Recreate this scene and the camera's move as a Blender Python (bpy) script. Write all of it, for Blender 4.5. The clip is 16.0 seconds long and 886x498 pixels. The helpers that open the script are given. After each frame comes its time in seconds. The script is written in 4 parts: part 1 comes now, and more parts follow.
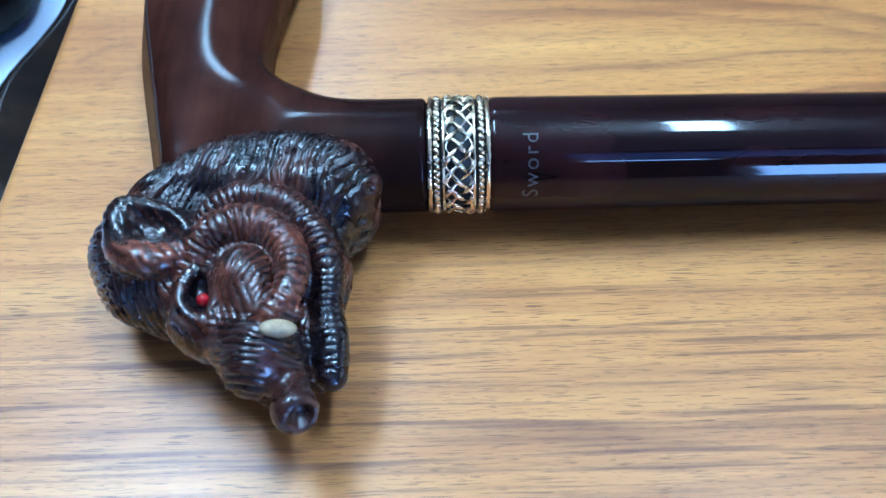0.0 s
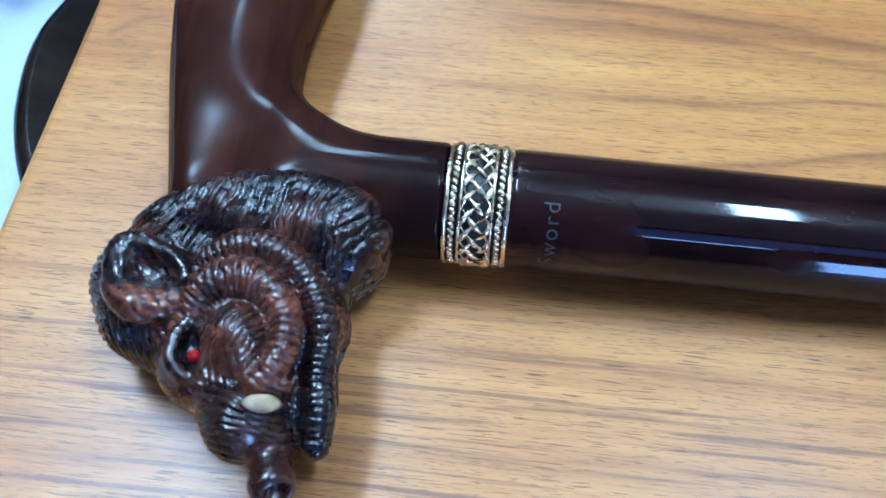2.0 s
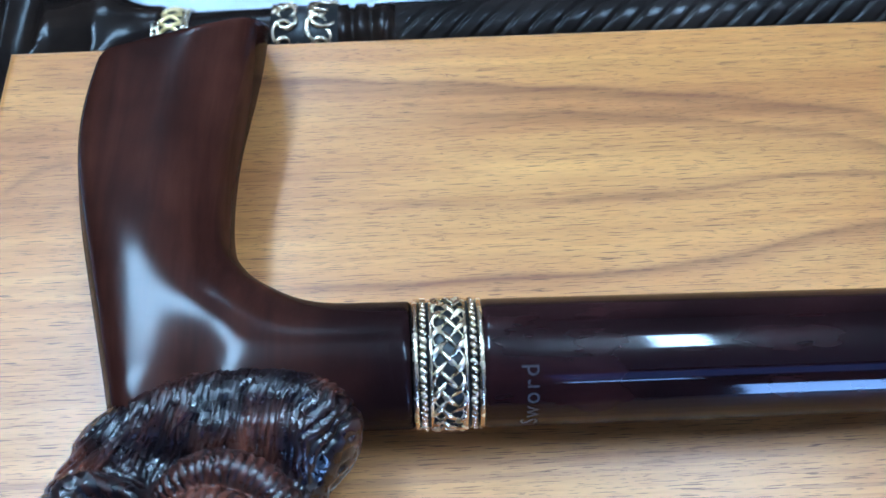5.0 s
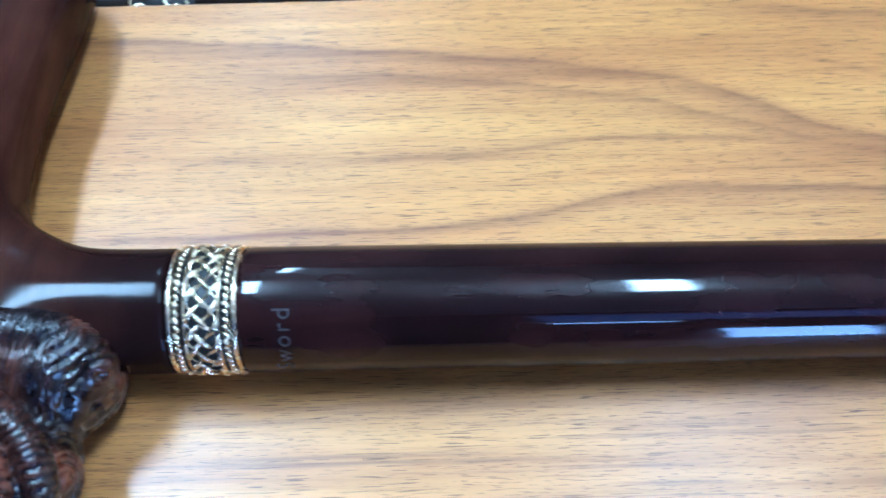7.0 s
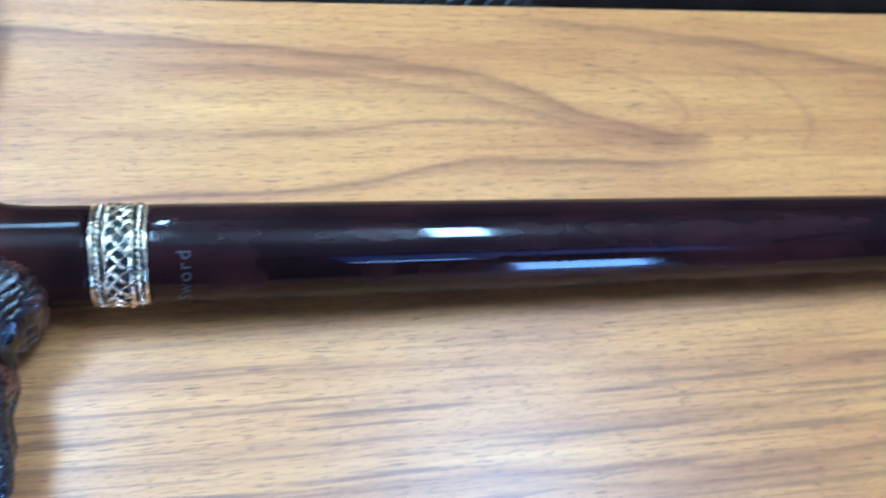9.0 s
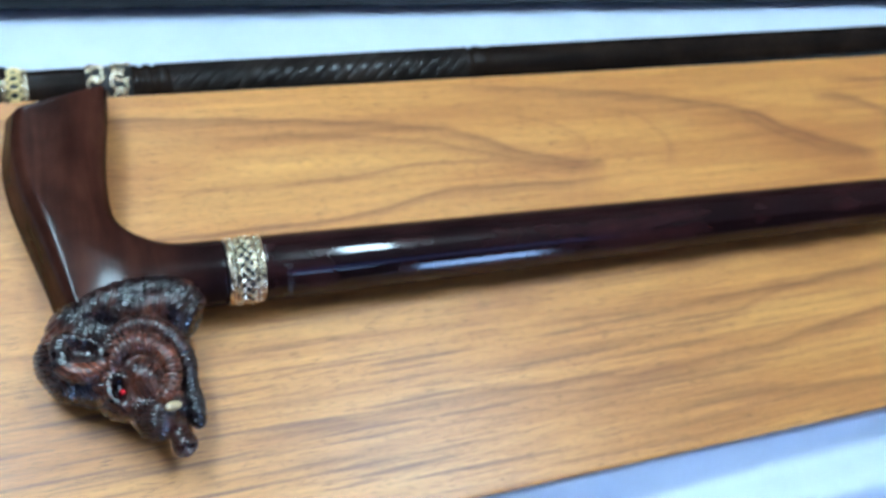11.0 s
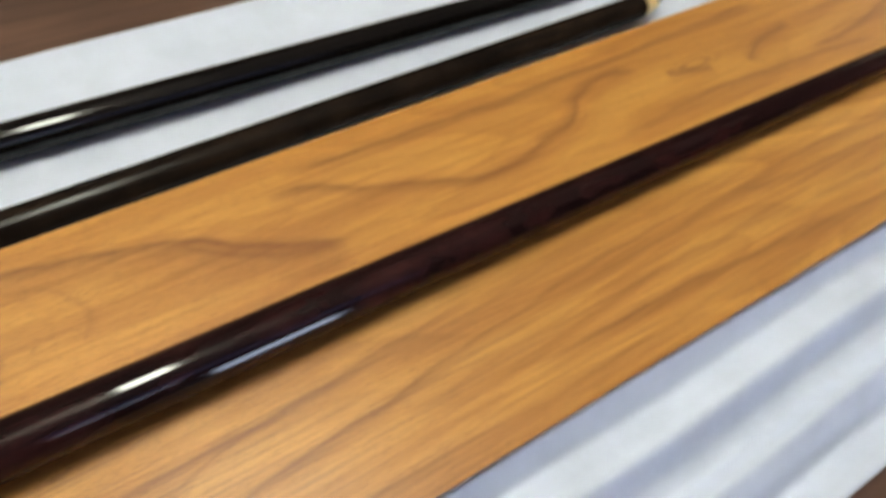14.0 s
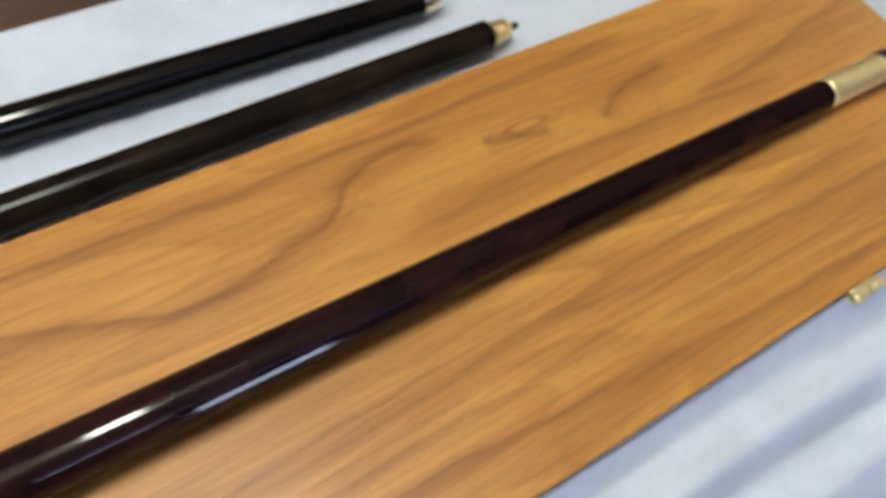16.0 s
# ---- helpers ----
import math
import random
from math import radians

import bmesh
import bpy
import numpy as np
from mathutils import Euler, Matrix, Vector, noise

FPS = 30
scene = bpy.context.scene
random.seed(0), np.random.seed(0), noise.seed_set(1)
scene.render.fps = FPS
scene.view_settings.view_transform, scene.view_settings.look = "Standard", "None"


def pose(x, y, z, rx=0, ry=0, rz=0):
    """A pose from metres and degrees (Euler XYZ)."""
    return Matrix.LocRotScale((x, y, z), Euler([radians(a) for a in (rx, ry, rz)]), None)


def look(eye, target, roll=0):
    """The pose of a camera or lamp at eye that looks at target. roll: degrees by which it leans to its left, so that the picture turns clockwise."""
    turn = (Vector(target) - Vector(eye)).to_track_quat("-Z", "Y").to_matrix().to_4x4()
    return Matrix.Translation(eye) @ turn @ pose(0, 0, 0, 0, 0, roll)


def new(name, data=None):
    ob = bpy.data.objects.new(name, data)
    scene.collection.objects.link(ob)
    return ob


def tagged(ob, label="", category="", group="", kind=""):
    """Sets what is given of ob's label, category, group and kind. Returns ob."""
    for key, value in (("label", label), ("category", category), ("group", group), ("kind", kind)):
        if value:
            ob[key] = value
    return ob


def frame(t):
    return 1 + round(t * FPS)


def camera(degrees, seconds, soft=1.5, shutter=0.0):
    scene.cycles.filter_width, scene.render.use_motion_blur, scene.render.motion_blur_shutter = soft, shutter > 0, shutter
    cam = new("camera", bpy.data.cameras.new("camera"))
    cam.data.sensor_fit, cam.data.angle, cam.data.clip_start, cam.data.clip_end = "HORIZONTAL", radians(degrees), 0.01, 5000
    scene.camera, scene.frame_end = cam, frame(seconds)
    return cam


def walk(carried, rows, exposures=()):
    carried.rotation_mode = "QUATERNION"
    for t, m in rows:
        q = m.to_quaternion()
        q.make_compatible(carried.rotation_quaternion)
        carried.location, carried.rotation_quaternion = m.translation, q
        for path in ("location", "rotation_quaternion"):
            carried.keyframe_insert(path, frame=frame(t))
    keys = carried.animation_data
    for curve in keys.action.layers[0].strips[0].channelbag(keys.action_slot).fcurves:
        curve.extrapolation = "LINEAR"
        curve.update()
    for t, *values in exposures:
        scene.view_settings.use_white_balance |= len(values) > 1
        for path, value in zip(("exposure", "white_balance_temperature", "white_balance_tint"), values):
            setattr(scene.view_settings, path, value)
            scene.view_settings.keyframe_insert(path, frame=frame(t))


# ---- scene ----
# camera: seconds, x, y, z, yaw, pitch, roll
cam = camera(51.51, 16.0, soft=1.5, shutter=0.4)
PATH = [
    (0, -0.0001, -0.0324, 0.1675, 0.93, -51, -2.3),
    (0.5, 0.0041, -0.0229, 0.1711, 2.85, -53.67, -1.81),
    (1, 0.0104, -0.0117, 0.1708, 7.22, -54.77, -2.85),
    (1.5, 0.0131, -0.0023, 0.1725, 8.58, -56.3, -3.3),
    (2, 0.0096, 0.0042, 0.1844, 7.94, -58.6, -1.5),
    (2.5, 0.0044, 0.014, 0.1946, 6.34, -60.67, -2.32),
    (3, 0.0001, 0.0256, 0.2074, 4.96, -61.57, -3.88),
    (3.2, -0.0036, 0.0318, 0.2064, 4.08, -61.06, -3.75),
    (5.3, 0.0003, 0.0476, 0.1923, -2.1, -61.1, -0.57),
    (5.5, 0.0032, 0.0459, 0.1933, -1.92, -61.44, -0.52),
    (6, 0.015, 0.0402, 0.1957, -1.41, -61.18, -0.77),
    (6.5, 0.0297, 0.0372, 0.1949, -0.5, -61.39, -1.41),
    (7, 0.0482, 0.0349, 0.1904, -1, -61.09, -0.73),
    (7.5, 0.0689, 0.029, 0.1955, -1.51, -61.36, -0.11),
    (8, 0.0716, 0.0228, 0.2012, -12.89, -61.05, 9.68),
    (8.5, 0.0628, 0.0166, 0.2139, -19.92, -60.38, 15.82),
    (9, 0.0294, 0.0017, 0.2382, -26.66, -60.05, 21.22),
    (9.2, 0.0127, -0.0035, 0.2476, -28.52, -60.5, 22.93),
    (11.3, -0.0474, -0.057, 0.3551, -40.5, -55.85, 26.37),
    (11.5, -0.0368, -0.0593, 0.3596, -41.9, -55.16, 25.95),
    (12, -0.0021, -0.0593, 0.3679, -44.44, -54.63, 24.5),
    (12.5, 0.044, -0.0531, 0.3865, -47.95, -55.26, 25.16),
    (13, 0.0761, -0.0514, 0.388, -51.46, -53.74, 25.38),
    (13.5, 0.1105, -0.0634, 0.3813, -51.11, -52.17, 21.84),
    (14, 0.1655, -0.0641, 0.3811, -51.56, -51.42, 20.22),
    (14.5, 0.2156, -0.0579, 0.3819, -51.7, -50.91, 20.01),
    (15, 0.2652, -0.0621, 0.3824, -51.62, -51.16, 19.29),
    (15.5, 0.3181, -0.0578, 0.3644, -50.79, -52.14, 18.61),
    (16, 0.3832, -0.0276, 0.3451, -50.14, -54.34, 18.85),
]


def aim(x, y, z, yaw, pitch, roll):
    ya, pi = radians(yaw), radians(pitch)
    ahead = Vector((-math.sin(ya) * math.cos(pi), math.cos(ya) * math.cos(pi), math.sin(pi)))
    return look((x, y, z), Vector((x, y, z)) + ahead, roll)


EXPOSURES = [(0.0, 0.4, 4480, 7), (1.5, 0.32, 4580, 8), (2.5, 0.22, 4730, 9), (3.2, 0.2, 4730, 9), (5.5, 0.17, 4650, 10), (6.5, 0.46, 4600, 7), (7.5, 0.56, 4400, 7), (8.5, 0.6, 4250, 7), (9.2, 0.42, 4350, 7), (11.3, 0.18, 5950, 7), (12.0, 0.02, 7050, 5), (12.5, -0.15, 6950, 10), (13.0, -0.03, 6850, 12), (13.5, 0.04, 8350, 16), (14.0, -0.11, 8650, 17), (15.0, 0.03, 8350, 16), (15.5, 0.09, 8650, 17), (16.0, -0.13, 8200, 16)]
cam.data.dof.use_dof, cam.data.dof.focus_distance, cam.data.dof.aperture_fstop = True, 0.205, 20.0
walk(cam, [(r[0], aim(*r[1:])) for r in PATH], EXPOSURES)

# ---- light: three long ceiling fixtures, windows behind, an added wide one to the east ----
world = bpy.data.worlds.new("world")
scene.world = world
world.use_nodes = True
world.node_tree.nodes["Background"].inputs[0].default_value = (0.75, 0.85, 1.0, 1)
world.node_tree.nodes["Background"].inputs[1].default_value = 0.05
LAMP_A, LAMP_B, WINDOW, FILL_EAST = 65.0, 50.0, 20.0, 1.2


# ---- materials ----
class Nodes:
    """A small wrapper for building a node material."""

    def __init__(self, name):
        self.mat = bpy.data.materials.new(name)
        self.mat.use_nodes = True
        self.tree = self.mat.node_tree
        self.bsdf = self.tree.nodes["Principled BSDF"]

    def add(self, kind, **values):
        node = self.tree.nodes.new(kind)
        for key, value in values.items():
            if key == "op":
                node.operation = value
            elif key == "blend":
                node.data_type, node.blend_type = "RGBA", value
            elif key == "attr":
                node.attribute_name = value
            else:
                node.inputs[int(key[1:])].default_value = value
        return node

    def link(self, a, b):
        self.tree.links.new(a, b)

    def coords(self, scale=(1, 1, 1), rot=(0, 0, 0)):
        tc = self.add("ShaderNodeTexCoord")
        mp = self.add("ShaderNodeMapping")
        mp.inputs["Scale"].default_value = scale
        mp.inputs["Rotation"].default_value = rot
        self.link(tc.outputs["Object"], mp.inputs["Vector"])
        return mp.outputs[0]

    def noise(self, vec, scale, detail=4.0, rough=0.55, distort=0.0):
        n = self.add("ShaderNodeTexNoise")
        n.inputs["Scale"].default_value = scale
        n.inputs["Detail"].default_value = detail
        n.inputs["Roughness"].default_value = rough
        n.inputs["Distortion"].default_value = distort
        self.link(vec, n.inputs["Vector"])
        return n.outputs["Fac"]

    def ramp(self, fac, stops):
        r = self.add("ShaderNodeValToRGB")
        el = r.color_ramp.elements
        while len(el) < len(stops):
            el.new(0.5)
        for e, (pos, col) in zip(el, stops):
            e.position = pos
            e.color = (*col, 1) if len(col) == 3 else col
        self.link(fac, r.inputs[0])
        return r.outputs[0]

    def grey(self, fac, lo, hi, a=0.0, b=1.0):
        m = self.add("ShaderNodeMapRange")
        for i, v in enumerate((lo, hi, a, b)):
            m.inputs[i + 1].default_value = v
        self.link(fac, m.inputs[0])
        return m.outputs[0]

    def math(self, op, a, b=0.0):
        m = self.add("ShaderNodeMath", op=op)
        for i, v in enumerate((a, b)):
            if isinstance(v, (int, float)):
                m.inputs[i].default_value = v
            else:
                self.link(v, m.inputs[i])
        return m.outputs[0]

    def mix(self, fac, a, b, blend="MIX"):
        m = self.add("ShaderNodeMix", blend=blend)
        for sock, v in ((m.inputs[0], fac), (m.inputs[6], a), (m.inputs[7], b)):
            if isinstance(v, (int, float)):
                sock.default_value = v
            elif isinstance(v, tuple):
                sock.default_value = (*v, 1)
            else:
                self.link(v, sock)
        return m.outputs[2]

    def bump(self, height, strength, distance):
        b = self.add("ShaderNodeBump")
        b.inputs["Strength"].default_value = strength
        b.inputs["Distance"].default_value = distance
        self.link(height, b.inputs["Height"])
        self.link(b.outputs[0], self.bsdf.inputs["Normal"])
        return b

    def set(self, **values):
        for key, value in values.items():
            sock = self.bsdf.inputs[key.replace("_", " ")]
            if isinstance(value, (int, float)):
                sock.default_value = value
            elif isinstance(value, tuple):
                sock.default_value = (*value, 1)
            else:
                self.link(value, sock)
        return self


def wood_laminate():
    n = Nodes("wood_laminate")
    fine = n.noise(n.coords((38, 900, 60)), 1.0, 5.0, 0.65)
    mid = n.noise(n.coords((9, 300, 30)), 1.0, 3.0, 0.55, 0.3)
    where = n.noise(n.coords((14, 90, 9)), 1.0, 3.0, 0.6)
    broad = n.noise(n.coords((5, 46, 5)), 1.0, 5.0, 0.6, 0.7)
    slow = n.noise(n.coords((1.6, 9, 2)), 1.0, 2.0, 0.5)
    base = n.ramp(broad, [(0.25, (0.47, 0.188, 0.049)), (0.5, (0.63, 0.287, 0.075)), (0.75, (0.76, 0.385, 0.108))])
    tint = n.ramp(slow, [(0.35, (0.88, 0.84, 0.80)), (0.65, (1.0, 1.0, 1.0))])
    col = n.mix(1.0, base, tint, "MULTIPLY")
    col = n.mix(1.0, col, n.ramp(mid, [(0.33, (0.88, 0.84, 0.80)), (0.50, (1.0, 1.0, 1.0)), (0.70, (1.06, 1.05, 1.03))]), "MULTIPLY")
    # broad figure: smooth growth rings with one soft and one sharp side
    area = n.add("ShaderNodeAttribute", attr="swirl").outputs["Fac"]
    rings = n.math("FRACT", n.math("MULTIPLY", n.noise(n.coords((2.2, 15, 4)), 1.0, 1.0, 0.4, 0.3), 11.0), 0.0)
    ring = n.ramp(rings, [(0.0, (0.80, 0.73, 0.66)), (0.12, (0.86, 0.80, 0.75)), (0.55, (1.0, 1.0, 1.0)), (0.92, (1.07, 1.06, 1.03)), (1.0, (0.86, 0.80, 0.74))])
    col = n.mix(n.math("MULTIPLY", n.grey(slow, 0.35, 0.60, 0.45, 1.0), area), col, ring, "MULTIPLY")
    streak = n.ramp(fine, [(0.28, (0.66, 0.55, 0.45)), (0.50, (1.0, 1.0, 1.0))])
    col = n.mix(0.55, col, streak, "MULTIPLY")
    fig = n.add("ShaderNodeAttribute", attr="figure").outputs["Fac"]
    ragged = n.math("MULTIPLY", fig, n.grey(fine, 0.25, 0.7, 0.62, 1.40))
    ragged = n.math("MULTIPLY", ragged, n.grey(mid, 0.3, 0.65, 1.25, 0.8))
    col = n.mix(n.math("MINIMUM", ragged, 0.9), col, n.mix(n.grey(area, 0.4, 0.85), (0.230, 0.078, 0.027), (0.255, 0.083, 0.024)))
    dense = n.add("ShaderNodeAttribute", attr="dense").outputs["Fac"]
    line = n.grey(n.noise(n.coords((12, 430, 20)), 1.0, 3.0, 0.55, 0.2), 0.515, 0.65, 0.0, 0.80)
    col = n.mix(n.math("MULTIPLY", line, dense), col, (0.185, 0.070, 0.030))
    # open pores: thin dark dashes along the grain, of two sizes
    long_pores = n.grey(n.noise(n.coords((120, 2900, 85), (0, 0, radians(0.6))), 1.0, 1.0, 0.5), 0.62, 0.66, 0.0, 0.95)
    short_pores = n.grey(n.noise(n.coords((260, 3600, 85), (0, 0, radians(-1.2))), 1.0, 1.0, 0.5), 0.625, 0.665, 0.0, 0.8)
    dash = n.math("MAXIMUM", n.math("MULTIPLY", long_pores, n.grey(where, 0.34, 0.56, 0.30, 1.0)), n.math("MULTIPLY", short_pores, n.grey(where, 0.62, 0.40, 0.25, 1.0)))
    dash = n.math("MULTIPLY", dash, n.grey(area, 0.3, 0.9, 1.0, 0.35))
    col = n.mix(n.math("MULTIPLY", dash, 0.85), col, (0.120, 0.044, 0.016))
    n.set(Base_Color=col, Roughness=n.grey(fine, 0.3, 0.7, 0.32, 0.42), Specular_IOR_Level=0.42)
    n.set(Coat_Weight=0.26, Coat_Roughness=0.31)
    n.bump(n.math("SUBTRACT", fine, n.math("MULTIPLY", dash, 1.6)), 0.16, 0.0002)
    return n.mat


def lacquer(name, dark, warm, rough=0.13, along=(14, 120, 120), specks=0.0, gloss=0.5, ripple=0.0, neck=None):
    n = Nodes(name)
    grain = n.noise(n.coords(along), 1.0, 5.0, 0.6, 0.4)
    cloud = n.noise(n.coords((28, 28, 28)), 1.0, 3.0)
    col = n.ramp(grain, [(0.32, dark), (0.68, warm)])
    col = n.mix(n.grey(cloud, 0.35, 0.7), col, tuple(c * 0.7 for c in dark))
    if neck:
        # colour that darkens along the grip towards the neck
        tc = n.add("ShaderNodeSeparateXYZ")
        n.link(n.coords(), tc.inputs[0])
        where = n.math("ADD", tc.outputs[0], n.math("MULTIPLY", n.math("SUBTRACT", cloud, 0.5), 0.02))
        col = n.mix(n.grey(where, neck[0], neck[1]), col, neck[2])
    dust = n.noise(n.coords((900, 900, 900)), 1.0, 2.0)
    n.set(Base_Color=col, Roughness=n.grey(cloud, 0.3, 0.7, rough * 0.8, rough * 1.35), Specular_IOR_Level=0.0)
    n.set(Coat_Weight=gloss, Coat_Roughness=rough * 0.5)
    height = n.math("ADD", n.math("MULTIPLY", cloud, 0.6), n.math("ADD", n.math("MULTIPLY", dust, 0.04), n.math("MULTIPLY", n.noise(n.coords((160, 160, 160)), 1.0, 2.0), 0.20)))
    if ripple:
        fold = n.noise(n.coords((420, 1100, 1100)), 1.0, 2.0, 0.5)
        patch = n.grey(n.noise(n.coords((60, 160, 160)), 1.0, 2.0), 0.42, 0.62)
        height = n.math("ADD", height, n.math("MULTIPLY", n.math("MULTIPLY", fold, patch), ripple))
    if specks:
        rubbed = n.grey(n.noise(n.coords((130, 26, 60), (0, 0, radians(-28))), 1.0, 2.0, 0.5), 0.54, 0.60)
        grit = n.noise(n.coords((2600, 2600, 2600)), 1.0, 1.0)
        height = n.math("ADD", height, n.math("MULTIPLY", n.math("MULTIPLY", rubbed, grit), specks))
    n.bump(height, 0.10, 0.0004)
    return n.mat


def carved_resin():
    n = Nodes("carved_resin")
    ridge = n.add("ShaderNodeAttribute", attr="ridge").outputs["Fac"]
    patch = n.noise(n.coords((90, 90, 90)), 1.0, 3.0, 0.6)
    rub = n.math("MULTIPLY", n.grey(ridge, 0.12, 0.90), n.grey(patch, 0.36, 0.64, 0.30, 1.0))
    col = n.mix(rub, (0.0055, 0.0030, 0.0042), (0.225, 0.066, 0.034))
    small = n.noise(n.coords((420, 420, 420)), 1.0, 3.0)
    n.set(Base_Color=col, Roughness=n.grey(small, 0.3, 0.7, 0.20, 0.36), Specular_IOR_Level=0.5)
    n.set(Coat_Weight=0.28, Coat_Roughness=0.10)
    n.bump(small, 0.25, 0.0004)
    return n.mat


def metal(name, col, rough, mottle=0.0):
    n = Nodes(name)
    spots = n.noise(n.coords((350, 350, 350)), 1.0, 3.0)
    shade = n.ramp(spots, [(0.35, tuple(c * (1 - mottle) for c in col)), (0.65, col)])
    n.set(Base_Color=shade, Metallic=1.0, Roughness=n.grey(spots, 0.3, 0.7, rough * 0.75, rough * 1.3))
    return n.mat


def plain(name, col, rough, vary=0.15, scale=60.0, bump=0.0, spec=0.5):
    n = Nodes(name)
    spots = n.noise(n.coords((scale, scale, scale)), 1.0, 4.0)
    shade = n.ramp(spots, [(0.3, tuple(c * (1 - vary) for c in col)), (0.7, col)])
    n.set(Base_Color=shade, Roughness=rough, Specular_IOR_Level=spec)
    if bump:
        n.bump(spots, 0.5, bump)
    return n.mat


def foam_sheet():
    n = Nodes("foam_sheet")
    weave = n.noise(n.coords((700, 700, 700)), 1.0, 3.0, 0.6)
    cloud = n.noise(n.coords((30, 30, 30)), 1.0, 4.0)
    col = n.ramp(cloud, [(0.3, (0.56, 0.61, 0.73)), (0.7, (0.65, 0.70, 0.84))])
    col = n.mix(n.grey(weave, 0.35, 0.65, 0.0, 0.15), col, (0.48, 0.53, 0.63))
    n.set(Base_Color=col, Roughness=0.75, Specular_IOR_Level=0.3)
    n.bump(weave, 0.35, 0.0006)
    return n.mat


def dark_table():
    n = Nodes("dark_table")
    grain = n.noise(n.coords((6, 70, 20)), 1.0, 5.0, 0.6, 0.5)
    col = n.ramp(grain, [(0.3, (0.055, 0.026, 0.018)), (0.7, (0.135, 0.065, 0.042))])
    n.set(Base_Color=col, Roughness=0.42)
    n.bump(grain, 0.1, 0.0005)
    return n.mat


def glow(name, col, strength):
    m = bpy.data.materials.new(name)
    m.use_nodes = True
    b = m.node_tree.nodes["Principled BSDF"]
    b.inputs["Base Color"].default_value = (0.8, 0.8, 0.8, 1)
    b.inputs["Emission Color"].default_value = (*col, 1)
    b.inputs["Emission Strength"].default_value = strength
    return m


WOOD = wood_laminate()
WOOD_EDGE = plain("wood_edge", (0.34, 0.20, 0.13), 0.40, 0.2, 90.0)
SHAFT = lacquer("shaft_lacquer", (0.010, 0.0041, 0.0048), (0.042, 0.0132, 0.0125), 0.115, gloss=0.62, ripple=2.0)
HANDLE = lacquer("handle_lacquer", (0.028, 0.0085, 0.0060), (0.088, 0.028, 0.017), 0.27, (110, 12, 110), 8.0, 0.26, 0.9, (-0.046, -0.014, (0.012, 0.0050, 0.0050)))
RESIN = carved_resin()
BLACK = lacquer("black_lacquer", (0.005, 0.0045, 0.0045), (0.012, 0.009, 0.008), 0.15, gloss=0.6)
SATIN = lacquer("satin_black", (0.010, 0.007, 0.006), (0.026, 0.016, 0.011), 0.36, gloss=0.30)
BLACK_CARVED = lacquer("carved_black_wood", (0.014, 0.011, 0.010), (0.034, 0.026, 0.022), 0.38, gloss=0.22)
SILVER = metal("antique_silver", (1.0, 0.85, 0.61), 0.24, 0.22)
GILT = metal("gilt_brass", (1.0, 0.78, 0.38), 0.34, 0.15)
BRASS = metal("pale_brass", (1.0, 0.86, 0.50), 0.50, 0.06)
OXIDE = plain("black_oxide", (0.012, 0.011, 0.011), 0.45, 0.3, 400.0)
RUBBER = plain("black_rubber", (0.020, 0.020, 0.023), 0.6, 0.3, 300.0, 0.0002)
RED = plain("red_glass", (0.40, 0.010, 0.015), 0.06, 0.2, 300.0)
IVORY = plain("ivory_resin", (0.70, 0.52, 0.30), 0.25, 0.6, 330.0)
INK = plain("grey_ink", (0.075, 0.072, 0.080), 0.45, 0.85, 1400.0)
FOAM = foam_sheet()
TABLE = dark_table()
WALL = plain("wall_paint", (0.26, 0.17, 0.14), 0.8, 0.06, 3.0)
CURTAIN = plain("dark_panel", (0.03, 0.02, 0.02), 0.7, 0.2, 5.0)
CEIL = plain("ceiling_paint", (0.58, 0.52, 0.50), 0.85, 0.05, 3.0)
FLOOR = plain("floor_vinyl", (0.10, 0.052, 0.036), 0.5, 0.2, 4.0)
FRAME = plain("white_metal", (0.7, 0.7, 0.7), 0.4, 0.05, 8.0)
TUBE_A = glow("lamp_glow", (0.80, 1.0, 1.04), LAMP_A)
TUBE_B = glow("lamp_glow_side", (0.80, 1.0, 1.04), LAMP_B)
TUBE_D = glow("lamp_glow_far", (0.80, 1.0, 1.04), LAMP_B * 0.85)
SKY = glow("daylight", (0.42, 0.62, 1.0), WINDOW)
BLUE_HIGH = glow("blue_reflection_glow", (0.10, 0.27, 1.0), WINDOW * 0.05)
GLOW_EAST = glow("fill_glow_east", (0.95, 0.94, 0.90), FILL_EAST)


# ---- mesh helpers ----
def link_mesh(name, me, material, parent=None, label="", smooth=True):
    ob = new(name, me)
    if material:
        me.materials.append(material)
    if smooth:
        me.polygons.foreach_set("use_smooth", [True] * len(me.polygons))
    if parent:
        ob.parent = parent
    if label:
        ob["label"] = label
    return ob


def part(name, bm, material, parent=None, label="", smooth=True):
    me = bpy.data.meshes.new(name)
    bmesh.ops.recalc_face_normals(bm, faces=bm.faces)
    bm.to_mesh(me)
    bm.free()
    return link_mesh(name, me, material, parent, label, smooth)


def array_mesh(name, verts, quads):
    me = bpy.data.meshes.new(name)
    me.vertices.add(len(verts))
    me.vertices.foreach_set("co", np.asarray(verts, np.float32).ravel())
    me.loops.add(4 * len(quads))
    me.loops.foreach_set("vertex_index", np.asarray(quads, np.int32).ravel())
    me.polygons.add(len(quads))
    me.polygons.foreach_set("loop_start", np.arange(0, 4 * len(quads), 4, dtype=np.int32))
    me.update(calc_edges=True)
    return me


def empty(name, label, category, group="", kind=""):
    return tagged(new(name), label, category, group, kind)


